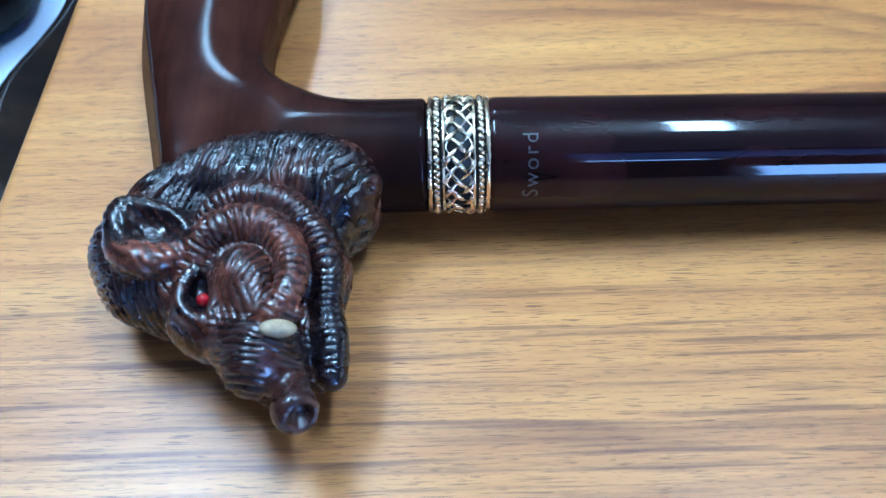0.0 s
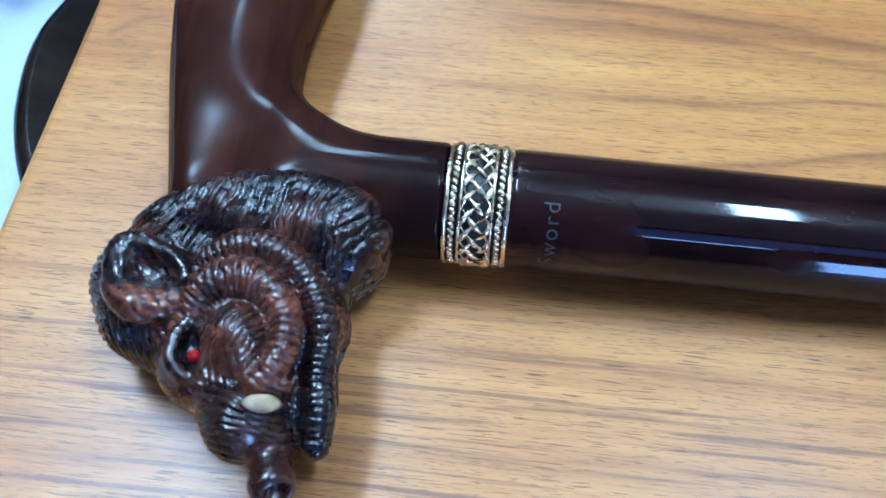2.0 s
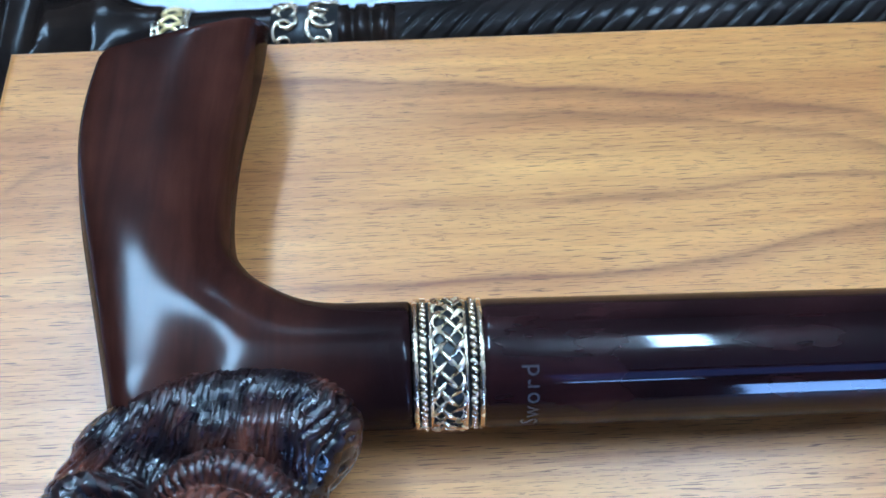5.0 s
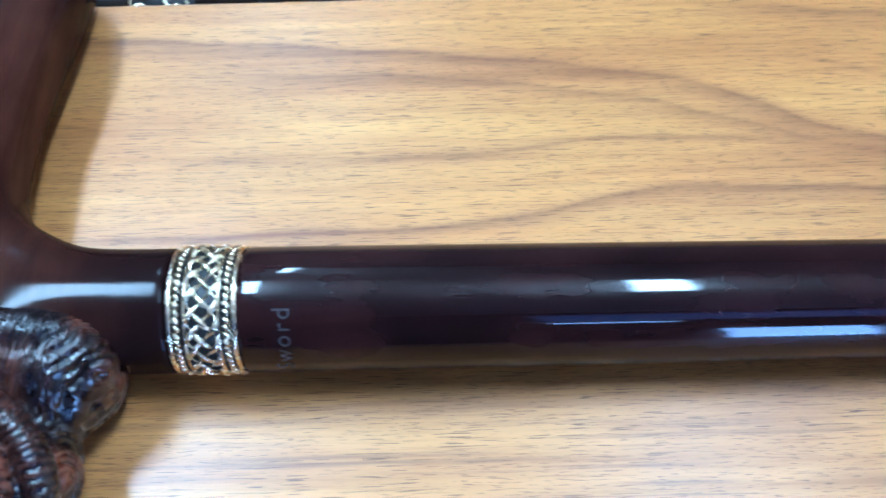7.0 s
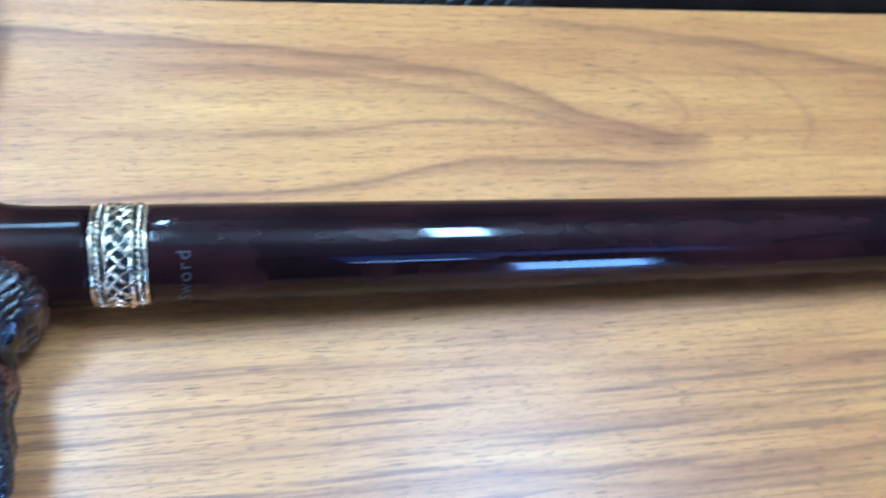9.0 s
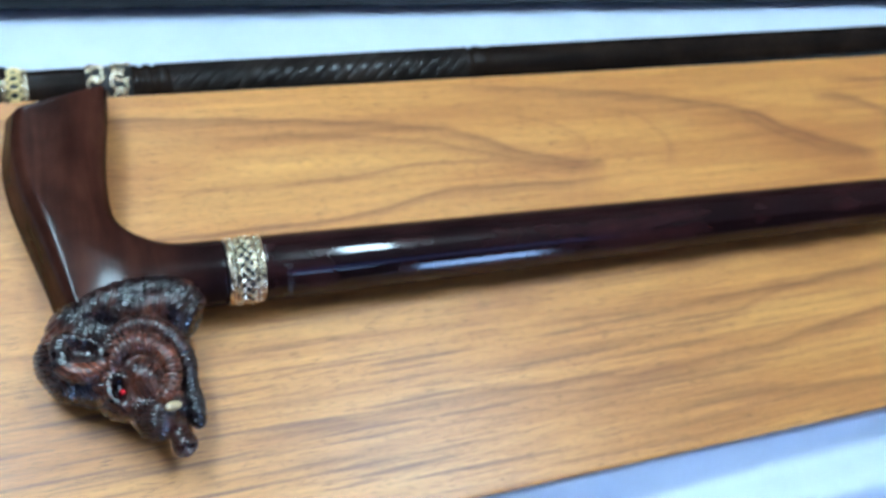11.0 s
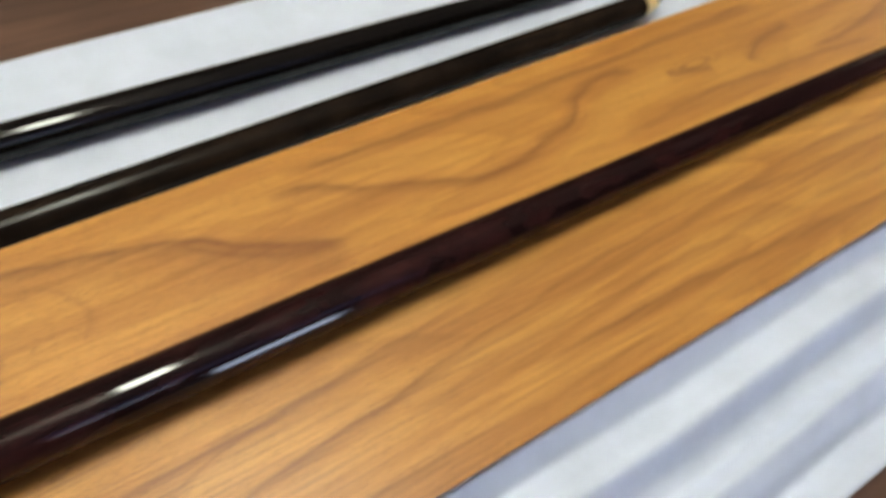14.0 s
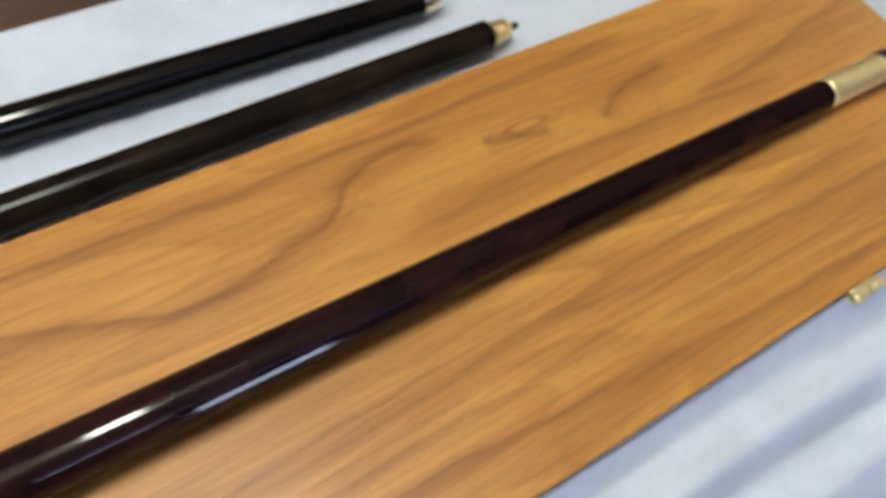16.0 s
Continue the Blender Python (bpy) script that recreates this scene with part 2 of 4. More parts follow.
def box(bm, x0, x1, y0, y1, z0, z1, bevel=0.0):
    m = Matrix.LocRotScale(((x0 + x1) / 2, (y0 + y1) / 2, (z0 + z1) / 2), None, (x1 - x0, y1 - y0, z1 - z0))
    made = bmesh.ops.create_cube(bm, size=1, matrix=m)
    if bevel:
        edges = list({e for v in made["verts"] for e in v.link_edges})
        bmesh.ops.bevel(bm, geom=edges, offset=bevel, segments=3, profile=0.5, affect="EDGES")
    return bm


def lathe(points, axis, segments=64, closed=True):
    """A turned form. points: (distance along, radius); axis: start and end of the line that it follows, one metre each unit of distance."""
    a, b = Vector(axis[0]), Vector(axis[1])
    d = (b - a).normalized()
    u = d.cross(Vector((0, 0, 1))).normalized()
    w = u.cross(d)
    bm = bmesh.new()
    rings = []
    for s, r in points:
        rings.append([bm.verts.new(a + d * s + (u * math.cos(q) + w * math.sin(q)) * r) for q in [2 * math.pi * i / segments for i in range(segments)]])
    for p, q in zip(rings, rings[1:]):
        for i in range(segments):
            j = (i + 1) % segments
            bm.faces.new((p[i], p[j], q[j], q[i]))
    if closed:
        bm.faces.new(rings[0])
        bm.faces.new(rings[-1])
    return bm


def tube(bm, pts, radius, sides=6, loop=False, flat=1.0, out=None):
    """A round bar along pts. out(p): the direction in which it is flattened."""
    n = len(pts)
    rings = []
    for i, p in enumerate(pts):
        p = Vector(p)
        q0, q1 = Vector(pts[(i - 1) % n if loop else max(i - 1, 0)]), Vector(pts[(i + 1) % n if loop else min(i + 1, n - 1)])
        d = (q1 - q0).normalized()
        o = out(p) if out else Vector((0, 0, 1))
        side = d.cross(o).normalized()
        o = side.cross(d)
        r = radius(i / (n - 1)) if callable(radius) else radius
        rings.append([bm.verts.new(p + side * r * math.cos(k) + o * r * flat * math.sin(k)) for k in [2 * math.pi * j / sides for j in range(sides)]])
    pairs = list(zip(rings, rings[1:])) + ([(rings[-1], rings[0])] if loop else [])
    for a, b in pairs:
        for j in range(sides):
            k = (j + 1) % sides
            bm.faces.new((a[j], a[k], b[k], b[j]))
    if not loop:
        bm.faces.new(rings[0])
        bm.faces.new(rings[-1])


def spline(points, per=10):
    p = np.array([points[0]] + list(points) + [points[-1]], float)
    out = []
    for a, b, c, d in zip(p, p[1:], p[2:], p[3:]):
        for t in np.arange(per) / per:
            out.append(0.5 * (2 * b + (c - a) * t + (2 * a - 5 * b + 4 * c - d) * t**2 + (3 * b - a - 3 * c + d) * t**3))
    return np.array(out + [p[-1]])


def rounded(points, per=6):
    """A closed outline through points, without corners."""
    p = list(points)
    line = spline(p[-2:] + p + p[:2], per)
    return [tuple(q) for q in line[2 * per : -2 * per - 1 + 1]][: len(p) * per]


# ---- solid forms from distance fields, in millimetres ----
def smin(a, b, k):
    h = np.clip(0.5 + 0.5 * (b - a) / k, 0, 1)
    return b + (a - b) * h - k * h * (1 - h)


def smax(a, b, k):
    return -smin(-a, -b, k)


def ellipsoid(P, c, r):
    q = [(P[i] - c[i]) / r[i] for i in range(3)]
    k = np.sqrt(q[0] ** 2 + q[1] ** 2 + q[2] ** 2)
    return (k - 1) * min(r) * (0.55 + 0.45 * np.clip(k, 0, 1))


def capsule(P, a, b, ra, rb):
    a, b = np.array(a, float), np.array(b, float)
    d = b - a
    t = np.clip(sum((P[i] - a[i]) * d[i] for i in range(3)) / (d @ d), 0, 1)
    return np.sqrt(sum((P[i] - a[i] - t * d[i]) ** 2 for i in range(3))) - (ra + (rb - ra) * t)


def polygon(X, Y, pts):
    d = np.full(X.shape, 1e9, np.float32)
    s = np.ones(X.shape, np.float32)
    for (ax, ay), (bx, by) in zip(pts, pts[-1:] + pts[:-1]):
        ex, ey = bx - ax, by - ay
        wx, wy = X - ax, Y - ay
        t = np.clip((wx * ex + wy * ey) / (ex * ex + ey * ey), 0, 1)
        d = np.minimum(d, (wx - ex * t) ** 2 + (wy - ey * t) ** 2)
        c1, c2, c3 = Y >= ay, Y < by, ex * wy > ey * wx
        s = np.where((c1 & c2 & c3) | (~c1 & ~c2 & ~c3), -s, s)
    return s * np.sqrt(d)


def field_mesh(name, field, lo, hi, step):
    """The surface where field(P) is 0, as quads. Returns the mesh's vertices and faces in millimetres."""
    ax = [np.arange(a, b + step, step, dtype=np.float32) for a, b in zip(lo, hi)]
    P = np.meshgrid(*ax, indexing="ij", sparse=True)
    F = np.broadcast_to(field(P), [len(a) for a in ax]).astype(np.float32)
    neg = F < 0
    n = [len(a) - 1 for a in ax]
    count = np.zeros(n, np.int8)
    corner = lambda A, i, j, k: A[i : i + n[0], j : j + n[1], k : k + n[2]]
    for i in (0, 1):
        for j in (0, 1):
            for k in (0, 1):
                count += corner(neg, i, j, k)
    cells = np.argwhere((count > 0) & (count < 8))
    index = np.full(n, -1, np.int32)
    index[tuple(cells.T)] = np.arange(len(cells))
    total, hits = np.zeros((len(cells), 3)), np.zeros(len(cells))
    for axis in range(3):
        for p in (0, 1):
            for q in (0, 1):
                o = [p, q]
                o.insert(axis, 0)
                e = list(o)
                e[axis] = 1
                f0, f1 = F[tuple((cells + o).T)], F[tuple((cells + e).T)]
                on = (f0 < 0) != (f1 < 0)
                t = np.where(on, f0 / np.where(on, f0 - f1, 1), 0)
                spot = np.tile(np.array(o, float), (len(cells), 1))
                spot[:, axis] = t
                total += spot * on[:, None]
                hits += on
    verts = (cells + total / hits[:, None]) * step + np.array(lo)
    quads = []
    for axis in range(3):
        u, v = (axis + 1) % 3, (axis + 2) % 3
        a = [slice(1, n[i]) for i in range(3)]
        a[axis] = slice(0, n[axis])
        b = list(a)
        b[axis] = slice(1, n[axis] + 1)
        s0, s1 = neg[tuple(a)], neg[tuple(b)]
        at = np.argwhere(s0 != s1) + [0 if i == axis else 1 for i in range(3)]
        du, dv = np.eye(3, dtype=int)[u], np.eye(3, dtype=int)[v]
        ring = [index[tuple((at - d).T)] for d in (du + dv, dv, 0 * du, du)]
        face = np.stack(ring, 1)
        flip = ~neg[tuple(at.T)]
        face[flip] = face[flip][:, ::-1]
        quads.append(face)
    return verts, np.concatenate(quads)


# ---- the room, which shows only in reflections ----
def room():
    x0, x1, y0, y1, z0, z1, th = -2.6, 3.4, -2.0, 3.0, -0.82, 2.30, 0.12
    tagged(part("floor", box(bmesh.new(), x0 - th, x1 + th, y0 - th, y1 + th, z0 - th, z0), FLOOR, smooth=False), "red-brown vinyl floor of the room", "floor", kind="structure")
    tagged(part("ceiling", box(bmesh.new(), x0 - th, x1 + th, y0 - th, y1 + th, z1, z1 + th), CEIL, smooth=False), "plain taupe painted ceiling", "ceiling", kind="structure")
    for name, b in (("wall_north", (x0, x1, y1, y1 + th)), ("wall_west", (x0 - th, x0, y0 - th, y1 + th))):
        tagged(part(name, box(bmesh.new(), *b, z0, z1), WALL if name == "wall_north" else CURTAIN, smooth=False), "plain brown painted wall", "wall", kind="structure")
    # the high opening and its blue glow are added to tint reflections on the canes
    low, strip, high = (0.78, 1.22, -0.32, 0.48), (0.38, 0.77, 1.08, 1.22), (0.38, 1.80, 1.28, 2.05)
    bm = bmesh.new()
    for a, b, holes in ((x0, 0.38, ()), (0.38, 0.77, (strip, high)), (0.77, 0.78, (high,)), (0.78, 1.22, (low, high)), (1.22, 1.80, (high,)), (1.80, x1, ())):
        levels = [z0] + [z for h in holes for z in h[2:]] + [z1]
        for lo, hi in zip(levels[::2], levels[1::2]):
            box(bm, a, b, y0 - th, y0, lo, hi)
    tagged(part("wall_south", bm, CURTAIN, smooth=False), "dark brown panelled wall with two windows and an added high opening", "wall", kind="structure")
    for name, label, a, b, lo, hi in (("window_1", "low window in white metal with daylight behind", *low), ("window_3", "narrow window in white metal with daylight behind", *strip), ("added_window_high", "wide high window in white metal with deep blue sky behind", *high)):
        win = empty(name, label, "window", kind="structure")
        bm = bmesh.new()
        for c, d, e, f in ((a, a + 0.012, lo, hi), (b - 0.012, b, lo, hi), (a + 0.012, b - 0.012, lo, lo + 0.012), (a + 0.012, b - 0.012, hi - 0.012, hi)):
            box(bm, c, d, y0 - 0.06, y0 - 0.02, e, f)
        part("window_frame", bm, FRAME, win, smooth=False)
    tagged(part("backdrop", box(bmesh.new(), 0.10, 2.10, y0 - 0.20, y0 - 0.18, -0.62, 1.25), SKY, smooth=False), "pale blue daylight outside the windows", "sky", kind="structure")
    tagged(part("backdrop", box(bmesh.new(), 0.10, 2.10, y0 - 0.20, y0 - 0.18, 1.25, 2.35), BLUE_HIGH, smooth=False), "deep blue glow added behind the high opening", "sky", kind="structure")
    # unseen east window with a white glow, added as fill light
    ey0, ey1, ez0, ez1 = -1.1, 1.5, 0.15, 1.36
    bm = bmesh.new()
    box(bm, x1, x1 + th, y0 - th, ey0, z0, z1)
    box(bm, x1, x1 + th, ey1, y1 + th, z0, z1)
    box(bm, x1, x1 + th, ey0, ey1, z0, ez0)
    box(bm, x1, x1 + th, ey0, ey1, ez1, z1)
    tagged(part("wall_east", bm, WALL, smooth=False), "plain brown painted wall with an added wide window", "wall", kind="structure")
    win = empty("added_window_east", "unseen wide white framed window, added for light from the east", "window", kind="structure")
    bm = bmesh.new()
    for y in (ey0, (ey0 + ey1) / 2 - 0.03, ey1 - 0.05):
        box(bm, x1 + 0.03, x1 + 0.07, y, y + 0.05, ez0, ez1)
    part("window_frame", bm, FRAME, win, smooth=False)
    tagged(part("backdrop", box(bmesh.new(), x1 + 0.18, x1 + 0.20, ey0 - 0.3, ey1 + 0.3, ez0 - 0.3, ez1 + 0.3), GLOW_EAST, smooth=False), "white glow behind the added wide window", "sky", kind="structure")
    hang = 1.95
    for x, y, w, l, m in ((0.61, 0.30, 0.13, 0.72, TUBE_A), (-0.70, 0.66, 0.22, 0.80, TUBE_B), (-0.45, 2.30, 0.13, 0.72, TUBE_D)):
        lamp = empty("ceiling_light", "white ceiling light fixture with a glowing diffuser", "ceiling light", "ceiling lights")
        part("housing", box(bmesh.new(), x - min(w, 0.05) / 2, x + min(w, 0.05) / 2, y - l / 2, y + l / 2, hang, hang + 0.03), FRAME, lamp, smooth=False)
        part("diffuser", box(bmesh.new(), x - w / 2, x + w / 2, y - l / 2, y + l / 2, hang - 0.03, hang - 0.001, 0.006), m, lamp, smooth=False)
        for dy in (-0.35, 0.35):
            part("rod", box(bmesh.new(), x - 0.004, x + 0.004, y + dy * l - 0.004, y + dy * l + 0.004, hang + 0.029, z1), FRAME, lamp, smooth=False)


room()

# ---- table and the white sheet on it ----
TABLE_Z, SHEET_Z = -0.056, -0.050
table = empty("table", "dark brown wooden table under the white sheet", "table")
part("tabletop", box(bmesh.new(), -0.75, 1.55, -0.42, 0.80, TABLE_Z - 0.035, TABLE_Z, 0.004), TABLE, table, smooth=False)
for tx in (-0.68, 1.48):
    for ty in (-0.35, 0.73):
        part("leg", box(bmesh.new(), tx - 0.03, tx + 0.03, ty - 0.03, ty + 0.03, -0.82, TABLE_Z - 0.035, 0.003), TABLE, table, smooth=False)


def sheet_mesh():
    nx, ny = 300, 240
    xs, ys = np.linspace(-0.34, 1.30, nx), np.linspace(-0.094, 0.389, ny)
    X, Y = np.meshgrid(xs, ys, indexing="ij")
    near = (Y < 0.0152) * 1.0
    drift = Y - 0.010 + 0.012 * (X - 0.55) + 0.0035 * np.sin(6 * X + 1) + 0.002 * np.sin(17 * X)
    fold = 0.0088 * np.sin(2 * np.pi * drift / 0.038) + 0.0012 * np.sin(2 * np.pi * drift / 0.0153 + 4 * X) + 0.0020
    rise = (0.025 + 0.009 * np.clip((X - 0.3) / 0.3, 0, 1)) * (1 + 0.12 * np.sin(7 * X)) * np.clip((Y + 0.094) / 0.095, 0, 1) ** 1.3
    rise = rise + 0.0095 * np.clip((Y + 0.015) / 0.030, 0, 1) ** 2
    Z = SHEET_Z + near * (fold * (0.75 + 0.25 * np.sin(5 * X + 30 * Y)) + rise) + 0.0006 * np.sin(23 * X + 11 * Y) * np.sin(31 * Y - 4 * X)
    far = np.clip((Y - 0.33) / 0.05, 0, 1)
    Z = Z + far * 0.0012 * np.sin(95 * (Y + 0.05 * X))
    Z = np.maximum(Z, TABLE_Z + 0.002)
    top = np.stack([X, Y, Z], -1).reshape(-1, 3)
    i = np.arange(nx * ny).reshape(nx, ny)
    quads = np.stack([i[:-1, :-1], i[1:, :-1], i[1:, 1:], i[:-1, 1:]], -1).reshape(-1, 4)
    low = top.copy()
    low[:, 2] = TABLE_Z + 0.0005
    under = quads[:, ::-1] + len(top)
    rim = np.concatenate([i[:, 0], i[-1, 1:], i[-2::-1, -1], i[0, -2::-1]])
    side = np.stack([rim[1:], rim[:-1], rim[:-1] + len(top), rim[1:] + len(top)], -1)
    return array_mesh("packing_sheet", np.concatenate([top, low]), np.concatenate([quads, under, side]))


tagged(link_mesh("packing_sheet", sheet_mesh(), FOAM), "white soft foam packing sheet with shallow ripples on the table", "foam sheet")

# ---- the wood-grain case on which the cane lies ----
X0, X1, Y0, Y1, BASE = -0.1128, 0.935, 0.0150, 0.2207, SHEET_Z + 0.002
VEINS = []


def vein(strength, far_width, near_width, *points):
    """A dark vein of the grain through points; widths and points in millimetres."""
    VEINS.append((strength, far_width, near_width, points))


vein(0.62, 1.2, 3.2, (-107, 212), (-38, 208), (23, 202), (77, 197), (119, 188), (145, 175), (172, 166), (192, 163))
vein(0.45, 1.0, 2.0, (-30, 196), (26, 193), (64, 190), (102, 184), (130, 175), (158, 166), (190, 161))
vein(0.45, 1.6, 1.0, (-20, 166), (21, 166), (69, 168), (104, 171), (140, 169), (160, 166))
vein(0.6, 0.8, 1.6, (-40, 146), (5, 145), (46, 146), (67, 149), (88, 153), (112, 155), (148, 155), (190, 153))
vein(0.3, 1.0, 1.2, (140, 197), (168, 189), (181, 180), (185, 172), (180, 168))
vein(0.25, 2.0, 0.8, (180, 200), (213, 194), (227, 183), (232, 169), (224, 156))
vein(0.55, 1.0, 3.0, (120, 217), (165, 212), (207, 206), (253, 197), (290, 188), (310, 175), (338, 162), (362, 154))
vein(0.4, 0.8, 2.2, (284, 186), (300, 174), (327, 160), (360, 153))
vein(0.5, 1.2, 2.2, (337, 195), (365, 191), (384, 180), (416, 170), (452, 158), (485, 159), (514, 164))
vein(0.62, 2.6, 1.0, (500, 162), (527, 166), (541, 174), (553, 185), (580, 191), (611, 188))
vein(0.5, 1.6, 1.2, (628, 176), (648, 172), (668, 168))
vein(0.55, 2.0, 1.2, (700, 161), (714, 168), (730, 174), (765, 180))
vein(0.45, 1.0, 2.0, (350, 207), (430, 203), (525, 202), (646, 204), (760, 208))
vein(0.42, 1.2, 1.6, (560, 146), (640, 150), (720, 148), (830, 140))
vein(0.4, 1.0, 1.8, (760, 150), (830, 156), (880, 166), (936, 172))
vein(0.5, 0.9, 1.6, (-24, 57), (30, 56), (90, 56), (145, 55), (173, 52), (240, 56), (300, 62), (346, 67), (432, 76), (520, 82), (590, 81))
vein(0.35, 1.4, 1.2, (-60, 68), (43, 68), (110, 68), (165, 68), (221, 73), (290, 86), (356, 84), (440, 90), (549, 99))
vein(0.40, 1.0, 1.8, (120, 83), (190, 81), (254, 83), (330, 88), (400, 94))
vein(0.3, 1.0, 1.2, (12, 40), (70, 46), (116, 53))
vein(0.55, 1.0, 2.2, (400, 44), (500, 44), (550, 40), (607, 37), (668, 32), (740, 30), (802, 25))
vein(0.42, 1.0, 1.8, (590, 78), (680, 70), (790, 64), (930, 60))
vein(0.40, 1.2, 1.6, (640, 52), (740, 47), (850, 42), (936, 42))
vein(0.38, 1.0, 1.6, (440, 71), (520, 74), (613, 80), (690, 82), (762, 79), (860, 84))
vein(0.36, 1.0, 1.6, (330, 55), (430, 58), (540, 57), (650, 60))
vein(0.36, 1.0, 1.4, (-13, 54), (33, 54), (85, 54), (150, 49), (230, 47))
vein(0.34, 0.8, 1.2, (-13, 101), (40, 103), (90, 106), (150, 102), (240, 104), (330, 103))
vein(0.4, 1.2, 1.2, (-107, 174), (-100, 181), (-90, 184))
vein(0.34, 1.0, 1.6, (200, 33), (300, 30), (420, 27), (520, 28))


def grain_figure(X, Y):
    """How dark the veins of the grain are at points in millimetres."""
    total = np.zeros(X.shape)
    wob = 0.7 * np.sin(X / 17 + Y / 9) + 0.4 * np.sin(X / 6.3 - Y / 5)
    for strength, up, down, pts in VEINS:
        line = spline(pts)
        lo, hi = line.min(0) - 20, line.max(0) + 20
        at = np.where((X > lo[0]) & (X < hi[0]) & (Y > lo[1]) & (Y < hi[1]))
        x, y = X[at], Y[at] + wob[at]
        best, side, along = np.full(x.shape, 1e9), np.zeros(x.shape), np.zeros(x.shape)
        n = len(line) - 1
        for i, (a, b) in enumerate(zip(line, line[1:])):
            e = b - a
            t = np.clip(((x - a[0]) * e[0] + (y - a[1]) * e[1]) / (e @ e + 1e-9), 0, 1)
            dx, dy = x - a[0] - t * e[0], y - a[1] - t * e[1]
            d = np.hypot(dx, dy)
            better = d < best
            best = np.where(better, d, best)
            side = np.where(better, np.sign(e[0] * dy - e[1] * dx), side)
            along = np.where(better, (i + t) / n, along)
        ends = np.clip(np.minimum(along, 1 - along) * 9, 0, 1) ** 0.7
        width = (1.25 + 0.75 * np.clip((x - 120) / 200, 0, 1)) * np.where(side > 0, up, down)
        dark = 1.35 * strength * ends * (0.50 * np.exp(-((best / width) ** 2)) + 0.42 * np.exp(-best / (width * 3.0)) * (side < 0) + 0.26 * np.exp(-best / (width * 1.6)) + 0.22 * np.exp(-((best / 0.6) ** 2)))
        signed = best * side
        for k, off in enumerate((3.4, 6.6, 10.4, -4.0, -8.0, 15.0, -12.5)):
            drift = off * (1 + 0.25 * np.sin(x / 41 + off) + 0.12 * np.sin(x / 13 + 2 * off))
            dark = dark + strength * ends * (0.20 - 0.022 * k) * (0.6 + 0.4 * np.sin(x / 23 + 1.7 * k)) * np.exp(-(((signed + drift) / (0.75 + 0.25 * abs(off) / 4)) ** 2))
        total[at] = np.maximum(total[at], dark) + 0.35 * np.minimum(total[at], dark)
    u, w = (X - 657) / 13, (Y - 175) / 3.0
    r = np.hypot(u, w)
    total = total * np.clip(r * 1.1, 0, 1) + 0.6 * np.exp(-(((r - 1.0) / 0.28) ** 2)) + 0.22 * np.exp(-(((r - 1.9) / 0.3) ** 2))
    total = total * (1 - 0.28 * np.clip((X - 250) / 150, 0, 1) * np.clip((115 - Y) / 10, 0, 1))
    return np.clip(total * (0.68 + 0.32 * np.clip((X - 150) / 200, 0, 1)), 0, 0.85)


def case():
    ob = empty("wooden_case", "long flat case in orange-brown wood-grain laminate on the sheet", "case")
    xs, ys = np.arange(X0, X1 + 1e-6, (X1 - X0) / 1000), np.arange(Y0, Y1 + 1e-6, (Y1 - Y0) / 420)
    GX, GY = np.meshgrid(xs, ys, indexing="ij")
    edge = np.minimum(np.minimum(GX - X0, X1 - GX), np.minimum(GY - Y0, Y1 - GY))
    GZ = -0.0008 * np.clip(1 - edge / 0.0012, 0, 1) ** 2
    i = np.arange(GX.size).reshape(GX.shape)
    quads = np.stack([i[:-1, :-1], i[1:, :-1], i[1:, 1:], i[:-1, 1:]], -1).reshape(-1, 4)
    me = array_mesh("lid_top", np.stack([GX, GY, GZ], -1).reshape(-1, 3), quads)
    a = me.attributes.new("figure", "FLOAT", "POINT")
    a.data.foreach_set("value", grain_figure(GX * 1000, GY * 1000).astype(np.float32).ravel())
    a = me.attributes.new("swirl", "FLOAT", "POINT")
    a.data.foreach_set("value", (0.30 + 0.60 * np.clip((GX - 0.16) / 0.25, 0, 1)).astype(np.float32).ravel())
    a = me.attributes.new("dense", "FLOAT", "POINT")
    near = np.clip((0.108 - GY) / 0.03, 0, 1) * np.clip((0.40 - GX) / 0.3, 0.2, 1)
    a.data.foreach_set("value", (0.12 + 0.88 * near).astype(np.float32).ravel())
    link_mesh("lid_top", me, WOOD, ob)
    part("body", box(bmesh.new(), X0 + 0.0002, X1 - 0.0002, Y0 + 0.0002, Y1 - 0.0002, BASE, -0.0009), WOOD_EDGE, ob, "wood-coloured side of the case", smooth=False)
    latch = part("latch", box(bmesh.new(), 0.746, 0.766, Y0 - 0.0030, Y0 + 0.0005, -0.016, -0.0015, 0.0008), BRASS, ob, "small pale brass latch")
    for s in (0.743, 0.757):
        bm = bmesh.new()
        tube(bm, [(s + 0.009 * k / 6, Y0 - 0.0046, -0.0016) for k in range(7)], 0.0031, 12)
        part("knuckle", bm, BRASS, latch)
    for s in (0.749, 0.763):
        bm = bmesh.new()
        bmesh.ops.create_uvsphere(bm, u_segments=12, v_segments=8, radius=0.0014, matrix=pose(s, Y0 - 0.003, -0.0115) @ Matrix.Diagonal((1, 0.5, 1, 1)))
        part("screw", bm, BRASS, latch)
    return ob


case()

# ---- the elephant-head cane ----
BAND_A, BAND_B, R0, R1 = -0.0051, 0.0089, 0.0131, 0.0088
AX_A, AX_B = Vector((0.0, 0.1181, 0.0161)), Vector((0.83, 0.1118, 0.0099))
AXIS = (AX_A, AX_B)
DIR = (AX_B - AX_A).normalized()


